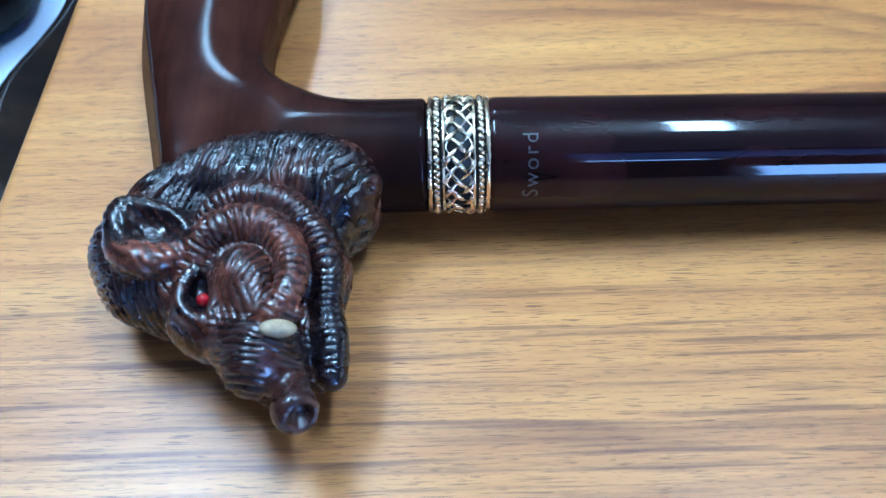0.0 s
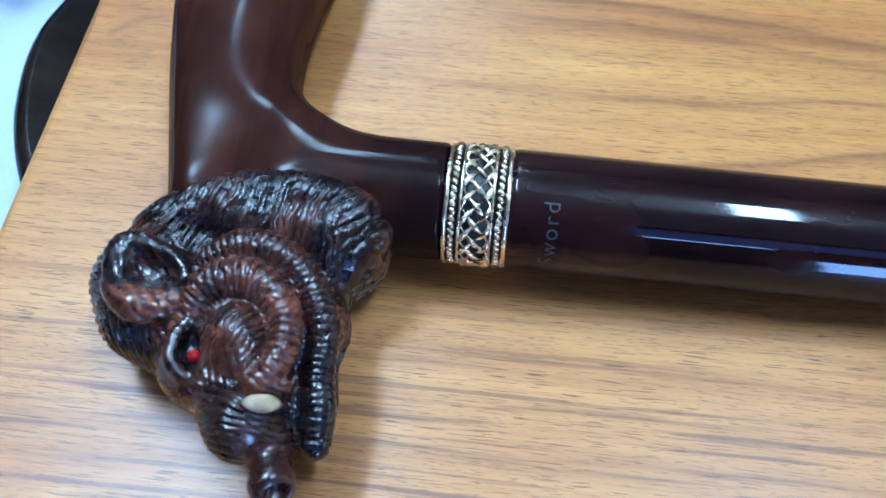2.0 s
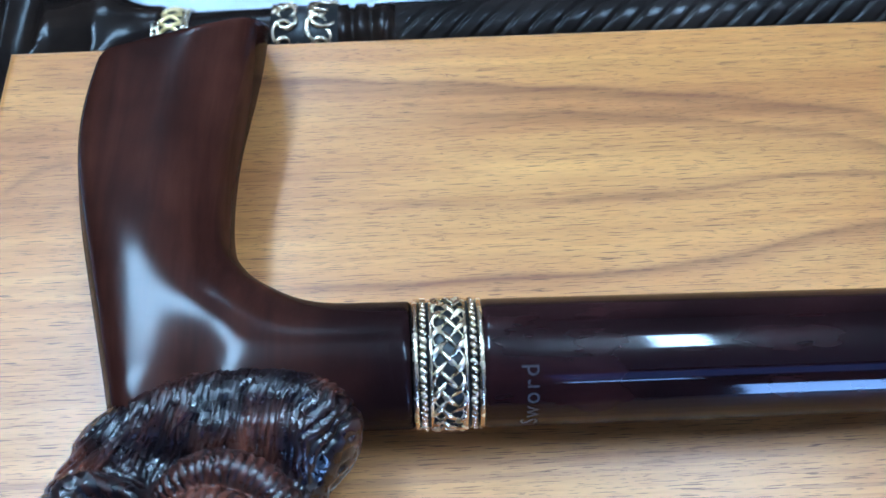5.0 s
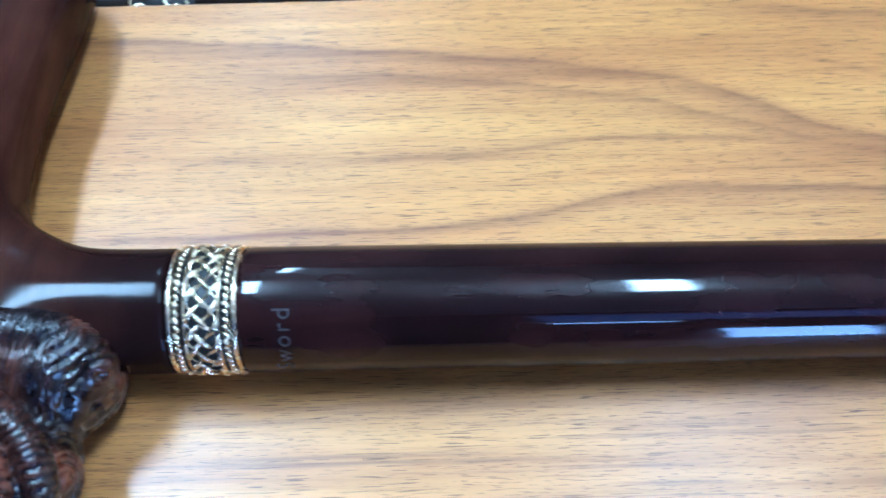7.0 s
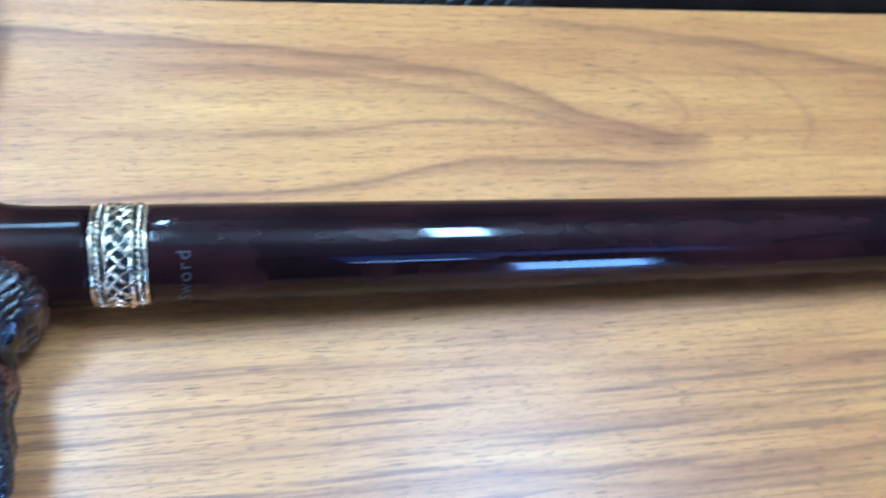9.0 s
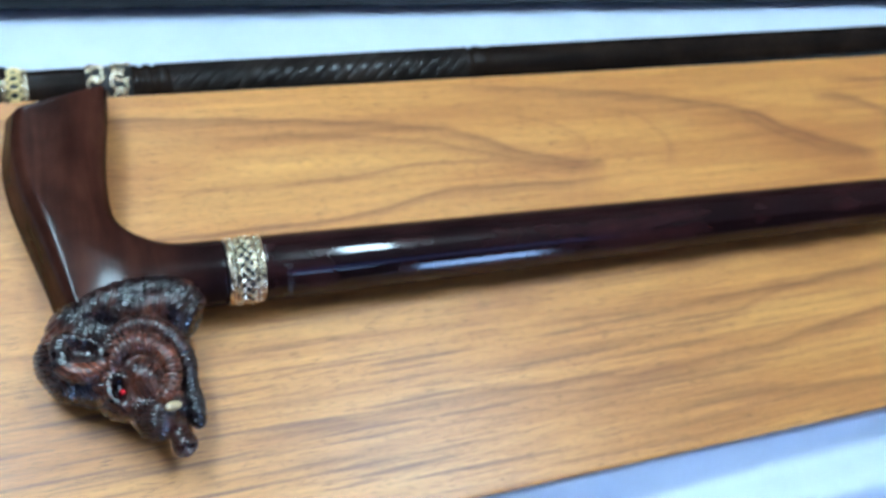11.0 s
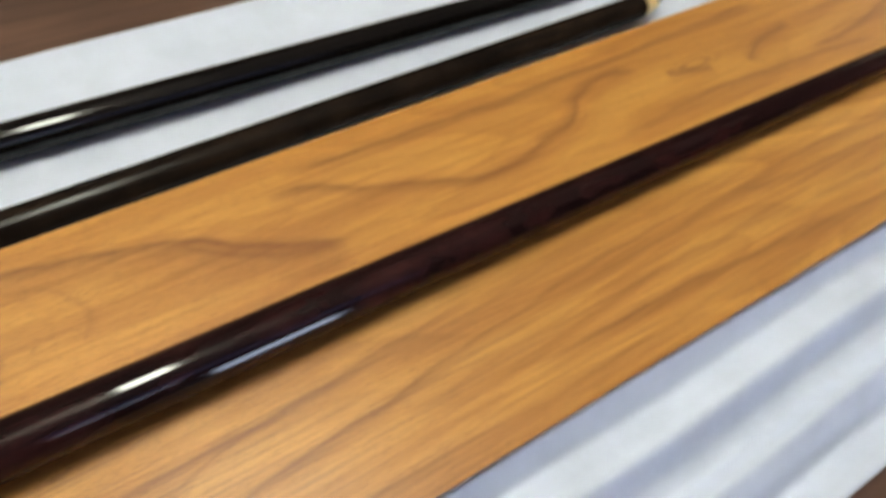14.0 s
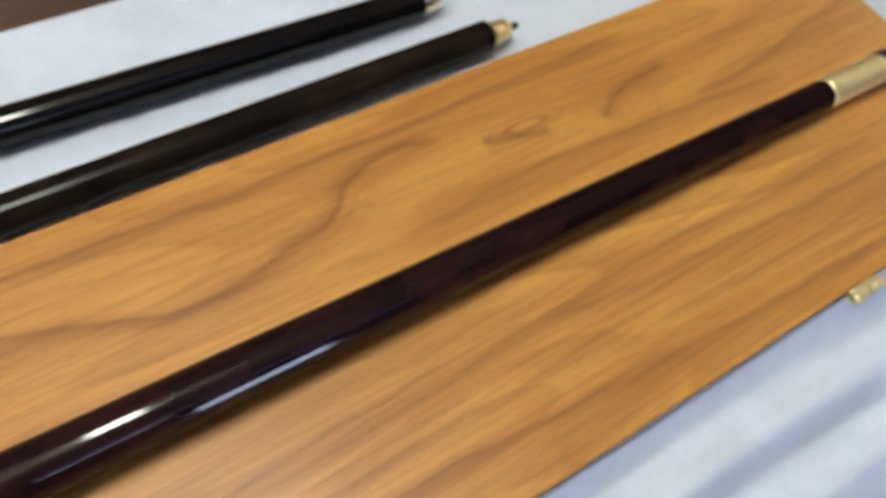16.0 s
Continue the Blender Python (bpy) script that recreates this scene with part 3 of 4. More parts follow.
def on_shaft(s, q, r):
    """A point s metres along the shaft's axis, at the angle q round it (0: far side, 90: top) and r from the axis."""
    u = DIR.cross(Vector((0, 0, 1))).normalized() * -1
    w = DIR.cross(u) * (1 if DIR.cross(u).z > 0 else -1)
    return AX_A + DIR * s + (u * math.cos(radians(q)) + w * math.sin(radians(q))) * r


def out_of_shaft(p):
    d = p - AX_A
    return (d - DIR * d.dot(DIR)).normalized()


def handle_field(P):
    X, Y, Z = P[0], P[1], P[2]
    X2, Y2 = np.broadcast_arrays(X[:, :, 0], Y[:, :, 0])
    grip = polygon(X2, Y2, rounded([(-87, 236), (-87.5, 205), (-88.5, 180), (-85.5, 160), (-80, 140), (-74.5, 120), (-71, 102), (-40, 100), (-26, 112), (-30, 130), (-39.5, 139), (-44, 149), (-44.5, 168), (-42, 187), (-36, 209), (-30, 236)]))
    neck = np.maximum(np.abs(Y2 - 118.3) - 13.6, np.maximum(X2 + 3, -62 - X2))
    d2 = smin(grip, neck, 15.0)[:, :, None]
    zc, round_in = 16.2, 19.0
    half = (14.0 - 3.1 * np.exp(-(((X2 + 58) / 15) ** 2) - ((Y2 - 108) / 20) ** 2))[:, :, None]
    p = 2.5
    body = (((np.maximum(d2 + round_in, 0) / round_in) ** p + np.abs((Z - zc) / half) ** p) ** (1 / p) - 1) * half
    pipe = np.sqrt((Y - 118.1 + 0.0076 * X) ** 2 + (Z - 16.1 + 0.0075 * X) ** 2) - 13.05
    t = np.clip((X + 44) / 32, 0, 1)
    t = t * t * (3 - 2 * t)
    body = np.maximum(body * (1 - t) + pipe * t, X + 5.2)
    end = Y - 198.0 - 0.17 * (X + 55) - 0.115 * (X + 71) - 0.66 * (30 - Z)
    body = smax(body, end * 0.83, 1.4)
    edge = -84.0 + 0.27 * 6.0 * np.log1p(np.exp((168 - Y) / 6.0)) + 0.15 * 4.0 * np.log1p(np.exp((Y - 180) / 4.0))
    left = -0.95 * (X - edge - 0.95) + 0.31 * (Z - 13.0)
    return smax(body, left, 3.5)


class Carving:
    """A distance field on a grid, to which masses are added one by one, each only where it reaches."""

    def __init__(self, P):
        self.axes = [np.asarray(p).ravel() for p in P]
        self.F = np.full([len(x) for x in self.axes], 50.0, np.float32)

    def window(self, lo, hi):
        at = tuple(slice(int(np.searchsorted(x, l)), int(np.searchsorted(x, h))) for x, l, h in zip(self.axes, lo, hi))
        return at, np.meshgrid(*[x[w] for x, w in zip(self.axes, at)], indexing="ij", sparse=True)

    def ball(self, c, r, k, cut=False):
        m = 1.5 * k + 4
        at, Q = self.window([c[i] - r[i] - m for i in range(3)], [c[i] + r[i] + m for i in range(3)])
        d = ellipsoid(Q, c, r)
        self.F[at] = smax(self.F[at], -d, k) if cut else smin(self.F[at], d, k)

    def roll(self, line, k, cut=False):
        """A bent roll through (x, y, z, radius)."""
        pts = spline(line, 4)
        m = pts[:, 3].max() + 1.5 * k + 3
        at, Q = self.window(pts[:, :3].min(0) - m, pts[:, :3].max(0) + m)
        d = None
        for p, q in zip(pts, pts[1:]):
            e = capsule(Q, p[:3], q[:3], p[3], q[3])
            d = e if d is None else np.minimum(d, e)
        self.F[at] = smax(self.F[at], -d, k) if cut else smin(self.F[at], d, k)


INNER_ROLL = [(-53.0, 78.5, 24.5, 2.2), (-51.0, 82.0, 27.0, 3.2), (-47.4, 85.6, 29.0, 3.8), (-41.2, 87.2, 29.6, 4.0), (-34.8, 84.6, 29.4, 3.8), (-31.0, 78.0, 28.8, 3.3), (-31.4, 71.2, 28.2, 3.0), (-34.6, 66.4, 27.6, 2.2)]
OUTER_ROLL = [(-51.0, 90.6, 26.0, 2.2), (-48.2, 92.4, 28.0, 3.0), (-42.6, 94.6, 29.2, 3.4), (-35.2, 93.6, 28.8, 3.5), (-28.6, 88.2, 27.0, 3.4), (-25.0, 80.5, 23.5, 3.3), (-25.2, 73.0, 20.0, 3.3), (-24.0, 66.0, 17.5, 3.4), (-23.9, 60.2, 15.2, 3.0)]


def head_parts(P):
    """The carved head: distance field of its masses."""
    c = Carving(P)
    # mane and skull
    c.ball((-43.8, 104.5, 14), (26.0, 10.5, 16.4), 0.1)
    c.ball((-27.0, 104, 16), (9.8, 11.0, 13.0), 4)
    c.ball((-61.5, 99, 14), (10.0, 10.0, 13.5), 4)
    c.roll([(-61.0, 102.6, 22.0, 3.6), (-54.0, 106.6, 25.3, 4.2), (-46.0, 109.2, 26.6, 4.4), (-34.0, 109.8, 26.8, 4.4), (-24.0, 108.2, 25.4, 4.4), (-19.4, 104.8, 22.0, 4.0)], 2.5)
    c.ball((-45, 86, 15), (23, 15, 14), 5)
    # locks below the ear
    c.ball((-67.5, 90, 16), (9.2, 10.5, 11), 2.5)
    c.ball((-65.2, 82.0, 16), (7.4, 7.4, 9.0), 3.0)
    c.ball((-60.0, 80.5, 17), (7.0, 7.6, 9.5), 3.0)
    c.ball((-56.0, 77, 16), (6.0, 5.6, 9.0), 3.0)
    c.ball((-60.0, 88, 8), (12, 10, 9), 3.0)
    # ear, folded into a cup with a thick rim
    c.ball((-60.6, 86.2, 25.0), (8.6, 8.8, 6.4), 1.0)
    c.roll([(-66.4, 84.0, 27.0, 2.8), (-67.0, 89.5, 28.8, 3.2), (-65.0, 92.8, 29.2, 2.8), (-60.0, 92.0, 28.8, 2.0), (-55.2, 89.8, 28.0, 1.8), (-53.2, 86.0, 27.4, 1.8), (-54.4, 81.8, 27.4, 2.2)], 1.6)
    c.roll([(-66.4, 84.5, 27.4, 3.0), (-64.2, 81.0, 28.2, 3.2), (-60.2, 79.4, 28.6, 3.2), (-56.2, 79.8, 27.8, 2.8), (-54.2, 82.4, 27.2, 2.2)], 1.4)
    c.ball((-58.6, 86.6, 32.2), (4.6, 3.8, 4.6), 2.0, True)
    c.ball((-62.0, 87.4, 31.5), (2.2, 3.0, 3.2), 1.6, True)
    # cheek, brow and eye socket
    c.ball((-49.8, 72.6, 19), (7.2, 8.4, 8.4), 1.8)
    c.ball((-46.5, 67.8, 18.5), (5.8, 4.8, 7.6), 2.0)
    c.ball((-46.0, 76, 8), (8, 8, 9), 2.0)
    c.ball((-48.6, 72.4, 29.2), (3.5, 5.2, 5.0), 0.8, True)
    c.roll([(-46.6, 66.6, 25.0, 0.9), (-49.8, 67.4, 25.4, 1.2), (-52.2, 70.4, 25.9, 1.5), (-52.4, 74.6, 26.4, 1.5), (-50.4, 78.0, 27.0, 1.4)], 1.0)
    c.roll([(-49.6, 77.4, 27.2, 0.8), (-46.6, 75.8, 27.6, 1.1), (-45.4, 72.4, 27.2, 1.1), (-46.0, 68.2, 26.0, 0.9)], 1.0)
    # forehead inside the roll
    c.ball((-40.4, 76.2, 22.5), (7.4, 8.0, 9.4), 1.4)
    c.ball((-38.6, 70.4, 20.5), (6.4, 6.4, 8.8), 2.0)
    # rolls of hair round the forehead
    c.ball((-37, 82, 15), (14.5, 12.5, 13), 2.0)
    c.ball((-38.5, 80.5, 18.0), (11.5, 10.5, 9.0), 1.5)
    c.roll(INNER_ROLL, 0.9)
    c.roll(OUTER_ROLL, 0.8)
    c.ball((-28.0, 71.0, 11.0), (5.5, 10.0, 10.5), 1.2)
    # trunk: a thick wrinkled fold, then a short tube with a slanting end and a nostril
    c.roll([(-43.0, 70.0, 19.5, 6.4), (-40.0, 65.0, 20.0, 7.2), (-37.4, 62.0, 19.5, 8.0)], 1.6)
    c.ball((-37.0, 61.6, 20.0), (7.6, 7.2, 8.8), 1.2)
    c.ball((-36.0, 64.0, 8.0), (5.5, 5.5, 8.0), 2.0)
    tip = Carving(P)
    tip.roll([(-32.6, 60.5, 19.0, 4.4), (-31.4, 56.6, 18.8, 3.7), (-30.2, 52.8, 18.9, 4.0), (-29.7, 50.8, 19.2, 4.5)], 0.1)
    slant = 0.45 * (P[0] + 28.2) - 0.80 * (P[1] - 48.2) + 0.40 * (P[2] - 20.0)
    c.F = smin(c.F, smax(tip.F, slant, 1.2), 1.4)
    c.ball((-28.0, 48.4, 20.4), (2.5, 2.8, 2.1), 0.8, True)
    # mouth between the trunk and the hanging lock; lip above the tusk
    c.roll([(-30.6, 67.0, 26.5, 1.2), (-28.4, 63.0, 23.0, 1.3), (-26.6, 58.0, 19.5, 1.2)], 0.5, True)
    c.roll([(-35.6, 66.4, 27.4, 1.9), (-32.2, 66.2, 27.6, 1.7), (-30.0, 67.0, 26.6, 1.4)], 0.8)
    # flattened underside, resting on the lid
    return smax(c.F, 0.3 - np.asarray(P[2]), 1.5)


def follow(p, line):
    """For points p: distance from a bent line through (x, y, z, radius), and how far along it they lie."""
    pts = spline(line, 8)
    best, along, run = np.full(len(p), 1e9), np.zeros(len(p)), 0.0
    for a, b in zip(pts, pts[1:]):
        d = b[:3] - a[:3]
        size = np.linalg.norm(d)
        if size < 1e-6:
            continue
        t = np.clip((p - a[:3]) @ d / size**2, 0, 1)
        gap = np.linalg.norm(p - a[:3] - t[:, None] * d, axis=1) - (a[3] + (b[3] - a[3]) * t)
        near = gap < best
        best, along = np.where(near, gap, best), np.where(near, run + t * size, along)
        run += size
    return best, along


def speckle(p, scale, seed):
    """Smooth random values from -1 to 1 at points p, with lumps of the given size."""
    q = p / scale
    i = np.floor(q).astype(np.int64)
    f = q - i
    f = f * f * (3 - 2 * f)
    total = 0.0
    for dx in (0, 1):
        for dy in (0, 1):
            for dz in (0, 1):
                h = ((i[:, 0] + dx) * 73856093) ^ ((i[:, 1] + dy) * 19349663) ^ ((i[:, 2] + dz) * 83492791) ^ (seed * 2654435761)
                h = (h ^ (h >> 13)) * 1274126177
                v = ((h ^ (h >> 16)) & 0xFFFF) / 32767.5 - 1
                total = total + v * (f[:, 0] if dx else 1 - f[:, 0]) * (f[:, 1] if dy else 1 - f[:, 1]) * (f[:, 2] if dz else 1 - f[:, 2])
    return total


def hair(p):
    """The carved hair at points p (N x 3): height of its ridges, their depth, and how much red they carry."""
    x, y, z = p.T

    def soft(v):
        return 1 / (1 + np.exp(-np.clip(v, -30, 30)))

    def comb(u, wob, narrow=2.4):
        """Rounded ridges with narrow grooves between them; u counts the ridges."""
        s = 0.5 + 0.5 * np.cos(2 * np.pi * (u + wob))
        return 1 - s**narrow * (0.72 + 0.28 * n2)

    n1, n2, n3 = 1.5 * speckle(p, 7.0, 1), 1.3 * speckle(p, 3.1, 2), 1.3 * speckle(p, 1.3, 3)
    # mane: strands gathered in leaning clumps, in two overlapping rows
    bow = (x + 42) / 26
    lean = 0.28 + 0.42 * bow**2
    across = x - lean * (y - 104) + 0.55 * (z - 26) * np.tanh((x + 42) / 14)
    clump = comb(across / 5.2, 0.22 * n1 + 0.10 * n2, 1.6)
    strand = comb(across / 1.45, 0.42 * n1 + 0.30 * n2 + 0.10 * n3, 2.0)
    fine = comb(across / 0.72, 0.5 * n2 + 0.35 * n3, 1.5)
    step = ((y + 0.35 * z) / 11.0 + 0.35 * np.sin(across * 1.2) + 0.16 * n1) % 1.0
    mane = 0.42 * clump + 0.32 * strand + 0.05 * fine + 0.21 * (1 - step) ** 0.7
    val, amp, red = mane, 1.9 - 0.7 * soft((y - 110) * 0.7), 0.14 + 0.75 * soft(n1 * 3.0 - 0.8) * (0.30 + 0.70 * soft((107 - y) * 0.5))

    def over(mask, v, a, c):
        nonlocal val, amp, red
        val, amp, red = val * (1 - mask) + v * mask, amp * (1 - mask) + a * mask, red * (1 - mask) + c * mask

    # the mane's end towards the neck, combed slantwise
    slant = (0.75 * x - 0.66 * y + 0.25 * z) / 1.6
    over(soft((x + 25.0) * 0.8) * soft((y - 90) * 0.8), 0.65 * comb(slant, 0.40 * n1 + 0.28 * n2 + 0.10 * n3, 2.0) + 0.35 * comb(slant / 3.4, 0.25 * n1, 1.5), 1.3, 0.16 + 0.6 * soft(n1 * 3.0 - 0.8))
    # locks below the ear, hanging downwards
    low = comb((x + 0.12 * y + 0.25 * z) / 1.7, 0.30 * n1 + 0.25 * n2, 1.8)
    over(soft((88 - y) * 0.8) * soft((-56.5 - x) * 1.2) * soft((27 - z) * 1.0), 0.7 * low + 0.3 * comb((y - 0.4 * z) / 6.0, 0.2 * n1, 1.2), 1.0, 0.22)
    over(soft((92 - y) * 0.8) * soft((-68.5 - x) * 1.5), 0.7 * comb((y + 0.5 * z) / 2.1, 0.35 * n1 + 0.2 * n2, 1.8) + 0.2, 0.9, 0.25)
    # brow and cheek
    over(soft((79.5 - y) * 1.4) * soft((x + 57.0) * 1.4) * soft((-43.0 - x) * 1.2), comb((0.7 * x + 0.7 * y) / 1.9, 0.4 * n1 + 0.3 * n3, 1.2), 0.12, 0.42)
    over(np.exp(-(((x + 48.6) / 3.0) ** 2) - ((y - 72.4) / 4.4) ** 2), 0.5 + 0 * x, 0.05, 0.0)
    # forehead fur
    over(soft((8.0 - np.hypot(x + 40.0, (y - 74.5) * 0.8)) * 2.0), comb((x - 0.5 * y) / 1.3, 0.5 * n1 + 0.5 * n2 + 0.2 * n3, 1.3), 0.26, 0.75 - 0.4 * soft(n2 * 3))
    over(soft((x + 45.0) * 1.0) * soft((-37 - x) * 1.0) * soft((72 - y) * 1.2) * soft((y - 63) * 1.0), comb((0.9 * x + 0.45 * y) / 1.5, 0.4 * n1 + 0.3 * n2, 1.6), 0.38, 0.6)
    # trunk: creases across the fold, a smooth tube below it
    crease = (0.25 * x + 0.97 * y + 0.022 * (x + 37) ** 2 + 0.6 * (z - 24)) / 1.75
    over(soft((-28.4 - x) * 2) * soft((66.4 - y) * 1.4) * soft((x + 47) * 1.2), comb(crease, 0.22 * n1 + 0.16 * n2 + 0.06 * n3, 1.7), 0.55, 0.28)
    over(soft((57.4 - y - 0.30 * (x + 31)) * 1.8) * soft((x + 35.4) * 2.0) * soft((-23 - x) * 2), 0.6 + 0 * x, 0.05, 0.62)
    # the two rolls, combed across their length
    gap, s = follow(p, OUTER_ROLL)
    worn = 0.35 + 0.65 * soft((33 - s) * 0.3)
    over(soft((0.7 - gap) * 5.0) * soft((z - 8) * 0.8), comb(s / 1.5, 0.32 * n1 + 0.24 * n2 + 0.16 * n3, 3.4) * (0.72 + 0.28 * comb(s / 3.9, 0.5 * n1 + 0.2 * n3, 1.0)), 0.28 + 0.30 * soft((32 - s) * 0.5), 0.40 * worn)
    gap, s = follow(p, INNER_ROLL)
    over(soft((0.6 - gap) * 6.0), comb(s / 1.7, 0.34 * n1 + 0.26 * n2 + 0.18 * n3, 3.6) * (0.70 + 0.30 * comb(s / 4.3, 0.5 * n1 + 0.2 * n3, 1.0)), 0.62, 0.85)
    # smooth ear, redder along its lower lip
    ear = soft((9.4 - np.hypot((x + 60.4) / 1.0, y - 86.0)) * 2.0) * soft((z - 24.5) * 1.4)
    over(ear, comb((x + y) / 3.0, 0.3 * n2, 1.0), 0.12, np.where(y < 82.5, 0.95, 0.22))
    return val, amp, red


def elephant_cane():
    ob = empty("walking_cane", "glossy dark brown cane with carved elephant head lying on the case", "walking cane")
    v, q = field_mesh("handle", handle_field, (-90, 98, 2), (-2, 226, 34), 0.8)
    link_mesh("handle", array_mesh("handle", v / 1000, q), HANDLE, ob, "glossy reddish-brown curved handle")
    v, q = field_mesh("elephant_head", head_parts, (-82, 43, -1), (-10, 122, 38), 0.26)
    me = array_mesh("elephant_head", v / 1000, q)
    nrm = np.zeros(len(v) * 3, np.float32)
    me.vertex_normals.foreach_get("vector", nrm)
    nrm = nrm.reshape(-1, 3)
    val, amp, red = hair(v)
    low = np.clip((v[:, 2] - 1.0) / 3, 0, 1)
    v = v + nrm * ((val - 0.62) * amp * low)[:, None]
    me.vertices.foreach_set("co", (v / 1000).astype(np.float32).ravel())
    a = me.attributes.new("ridge", "FLOAT", "POINT")
    a.data.foreach_set("value", ((0.30 + 0.70 * np.clip(val * 1.5 - 0.4, 0, 1)) * red).astype(np.float32))
    me.update()
    link_mesh("elephant_head", me, RESIN, ob, "dark carved elephant head with red-brown ridges of hair")
    bm = bmesh.new()
    bmesh.ops.create_uvsphere(bm, u_segments=24, v_segments=16, radius=0.0013, matrix=Matrix.Translation((-0.0481, 0.0714, 0.0258)))
    part("eye", bm, RED, ob, "round red glass eye")
    bm = bmesh.new()
    bmesh.ops.create_uvsphere(bm, u_segments=24, v_segments=16, radius=1.0, matrix=pose(-0.0323, 0.0623, 0.0288, 0, 30, 18) @ Matrix.Diagonal((0.0037, 0.0017, 0.0018, 1)))
    part("tusk", bm, IVORY, ob, "short cream-coloured tusk")
    # shaft, tapering to the ferrule
    length = 0.826
    pts = [(BAND_B - 0.001, R0 - 0.0004), (BAND_B + 0.0012, R0)] + [(s, R0 + (R1 - R0) * (s - 0.02) / (length - 0.02)) for s in list(np.linspace(0.02, length - 0.012, 24)) + [length - 0.004, length - 0.0015, length - 0.001]] + [(length, R1 - 0.0008)]
    part("shaft", lathe(pts, AXIS, 96), SHAFT, ob, "glossy near-black red-brown tapered shaft")
    fer = part("ferrule", lathe([(length - 0.002, 0.0078), (length - 0.0018, 0.0088), (length + 0.001, 0.0090), (length + 0.002, 0.0090), (length + 0.025, 0.0089), (length + 0.049, 0.0088), (length + 0.050, 0.0088), (length + 0.052, 0.0084)], AXIS, 64), BRASS, ob, "pale polished brass ferrule")
    part("rubber_tip", lathe([(length + 0.051, 0.0080), (length + 0.052, 0.0094), (length + 0.060, 0.0096), (length + 0.0635, 0.0088), (length + 0.065, 0.0060)], AXIS, 48), RUBBER, fer, "black rubber tip")
    # ornamental band
    rb = R0 - 0.0004
    band = part("band", lathe([(BAND_A, rb - 0.003), (BAND_A, rb), (BAND_B, rb), (BAND_B, rb - 0.003)], AXIS, 96), OXIDE, ob, "antique silver band with interlaced knotwork over black")
    for s in (BAND_A + 0.0006, BAND_A + 0.0036, BAND_B - 0.0036, BAND_B - 0.0006):
        bm = bmesh.new()
        tube(bm, [on_shaft(s, 360 * i / 120, rb + 0.0003) for i in range(120)], 0.00055 if abs(s - 0.0021) > 0.005 else 0.00035, 8, True)
        part("rim", bm, SILVER, band)
    for s in (BAND_A + 0.0021, BAND_B - 0.0021):
        bm = bmesh.new()
        for i in range(52):
            q = 360 * i / 52
            tube(bm, [on_shaft(s + 0.0019 * (k - 0.5) * 0.62, q + (k - 0.5) * 6.6, rb + 0.0004) for k in (0, 0.25, 0.5, 0.75, 1)], lambda t: 0.00018 + 0.00052 * math.sin(math.pi * min(max(t, 0), 1)) ** 0.8, 6, False, 0.8, out_of_shaft)
        part("rope", bm, SILVER, band)
    # four strands plaited over and under one another
    mid, wide, turns = (BAND_A + BAND_B) / 2, 0.0030, 5
    for strand in range(4):
        bm = bmesh.new()
        count = turns * 40
        pts = []
        for i in range(count):
            a = 2 * math.pi * i / count
            ph = a * turns + strand * math.pi / 2
            pts.append(on_shaft(mid + wide * math.asin(0.88 * math.sin(ph)) / math.asin(0.88), math.degrees(a), rb + 0.00024 + 0.00036 * math.cos(3 * ph)))
        tube(bm, pts, lambda t: 0.00046 + 0.00020 * math.cos(3 * (2 * math.pi * t * turns + strand * math.pi / 2)), 8, True, 0.7, out_of_shaft)
        part("knotwork", bm, SILVER, band)
    return ob


def sword_text(parent):
    cu = bpy.data.curves.new("lettering", "FONT")
    cu.body, cu.size, cu.align_x = "Sword", 0.0050, "CENTER"
    cu.space_character = 1.22
    tmp = new("tmp", cu)
    me = bpy.data.meshes.new_from_object(tmp.evaluated_get(bpy.context.evaluated_depsgraph_get()))
    bpy.data.objects.remove(tmp)
    bm = bmesh.new()
    bm.from_mesh(me)
    bmesh.ops.subdivide_edges(bm, edges=[e for e in bm.edges if e.calc_length() > 0.0008], cuts=2)
    for v in bm.verts:
        q = 147.5 - math.degrees(v.co.x / R0)
        v.co = on_shaft(0.0192 - v.co.y, q, R0 + 0.00006)
    me.clear_geometry()
    bm.to_mesh(me)
    bm.free()
    me.name = "lettering"
    return link_mesh("lettering", me, INK, parent, "worn grey printed word", smooth=False)


cane = elephant_cane()
sword_text(cane)


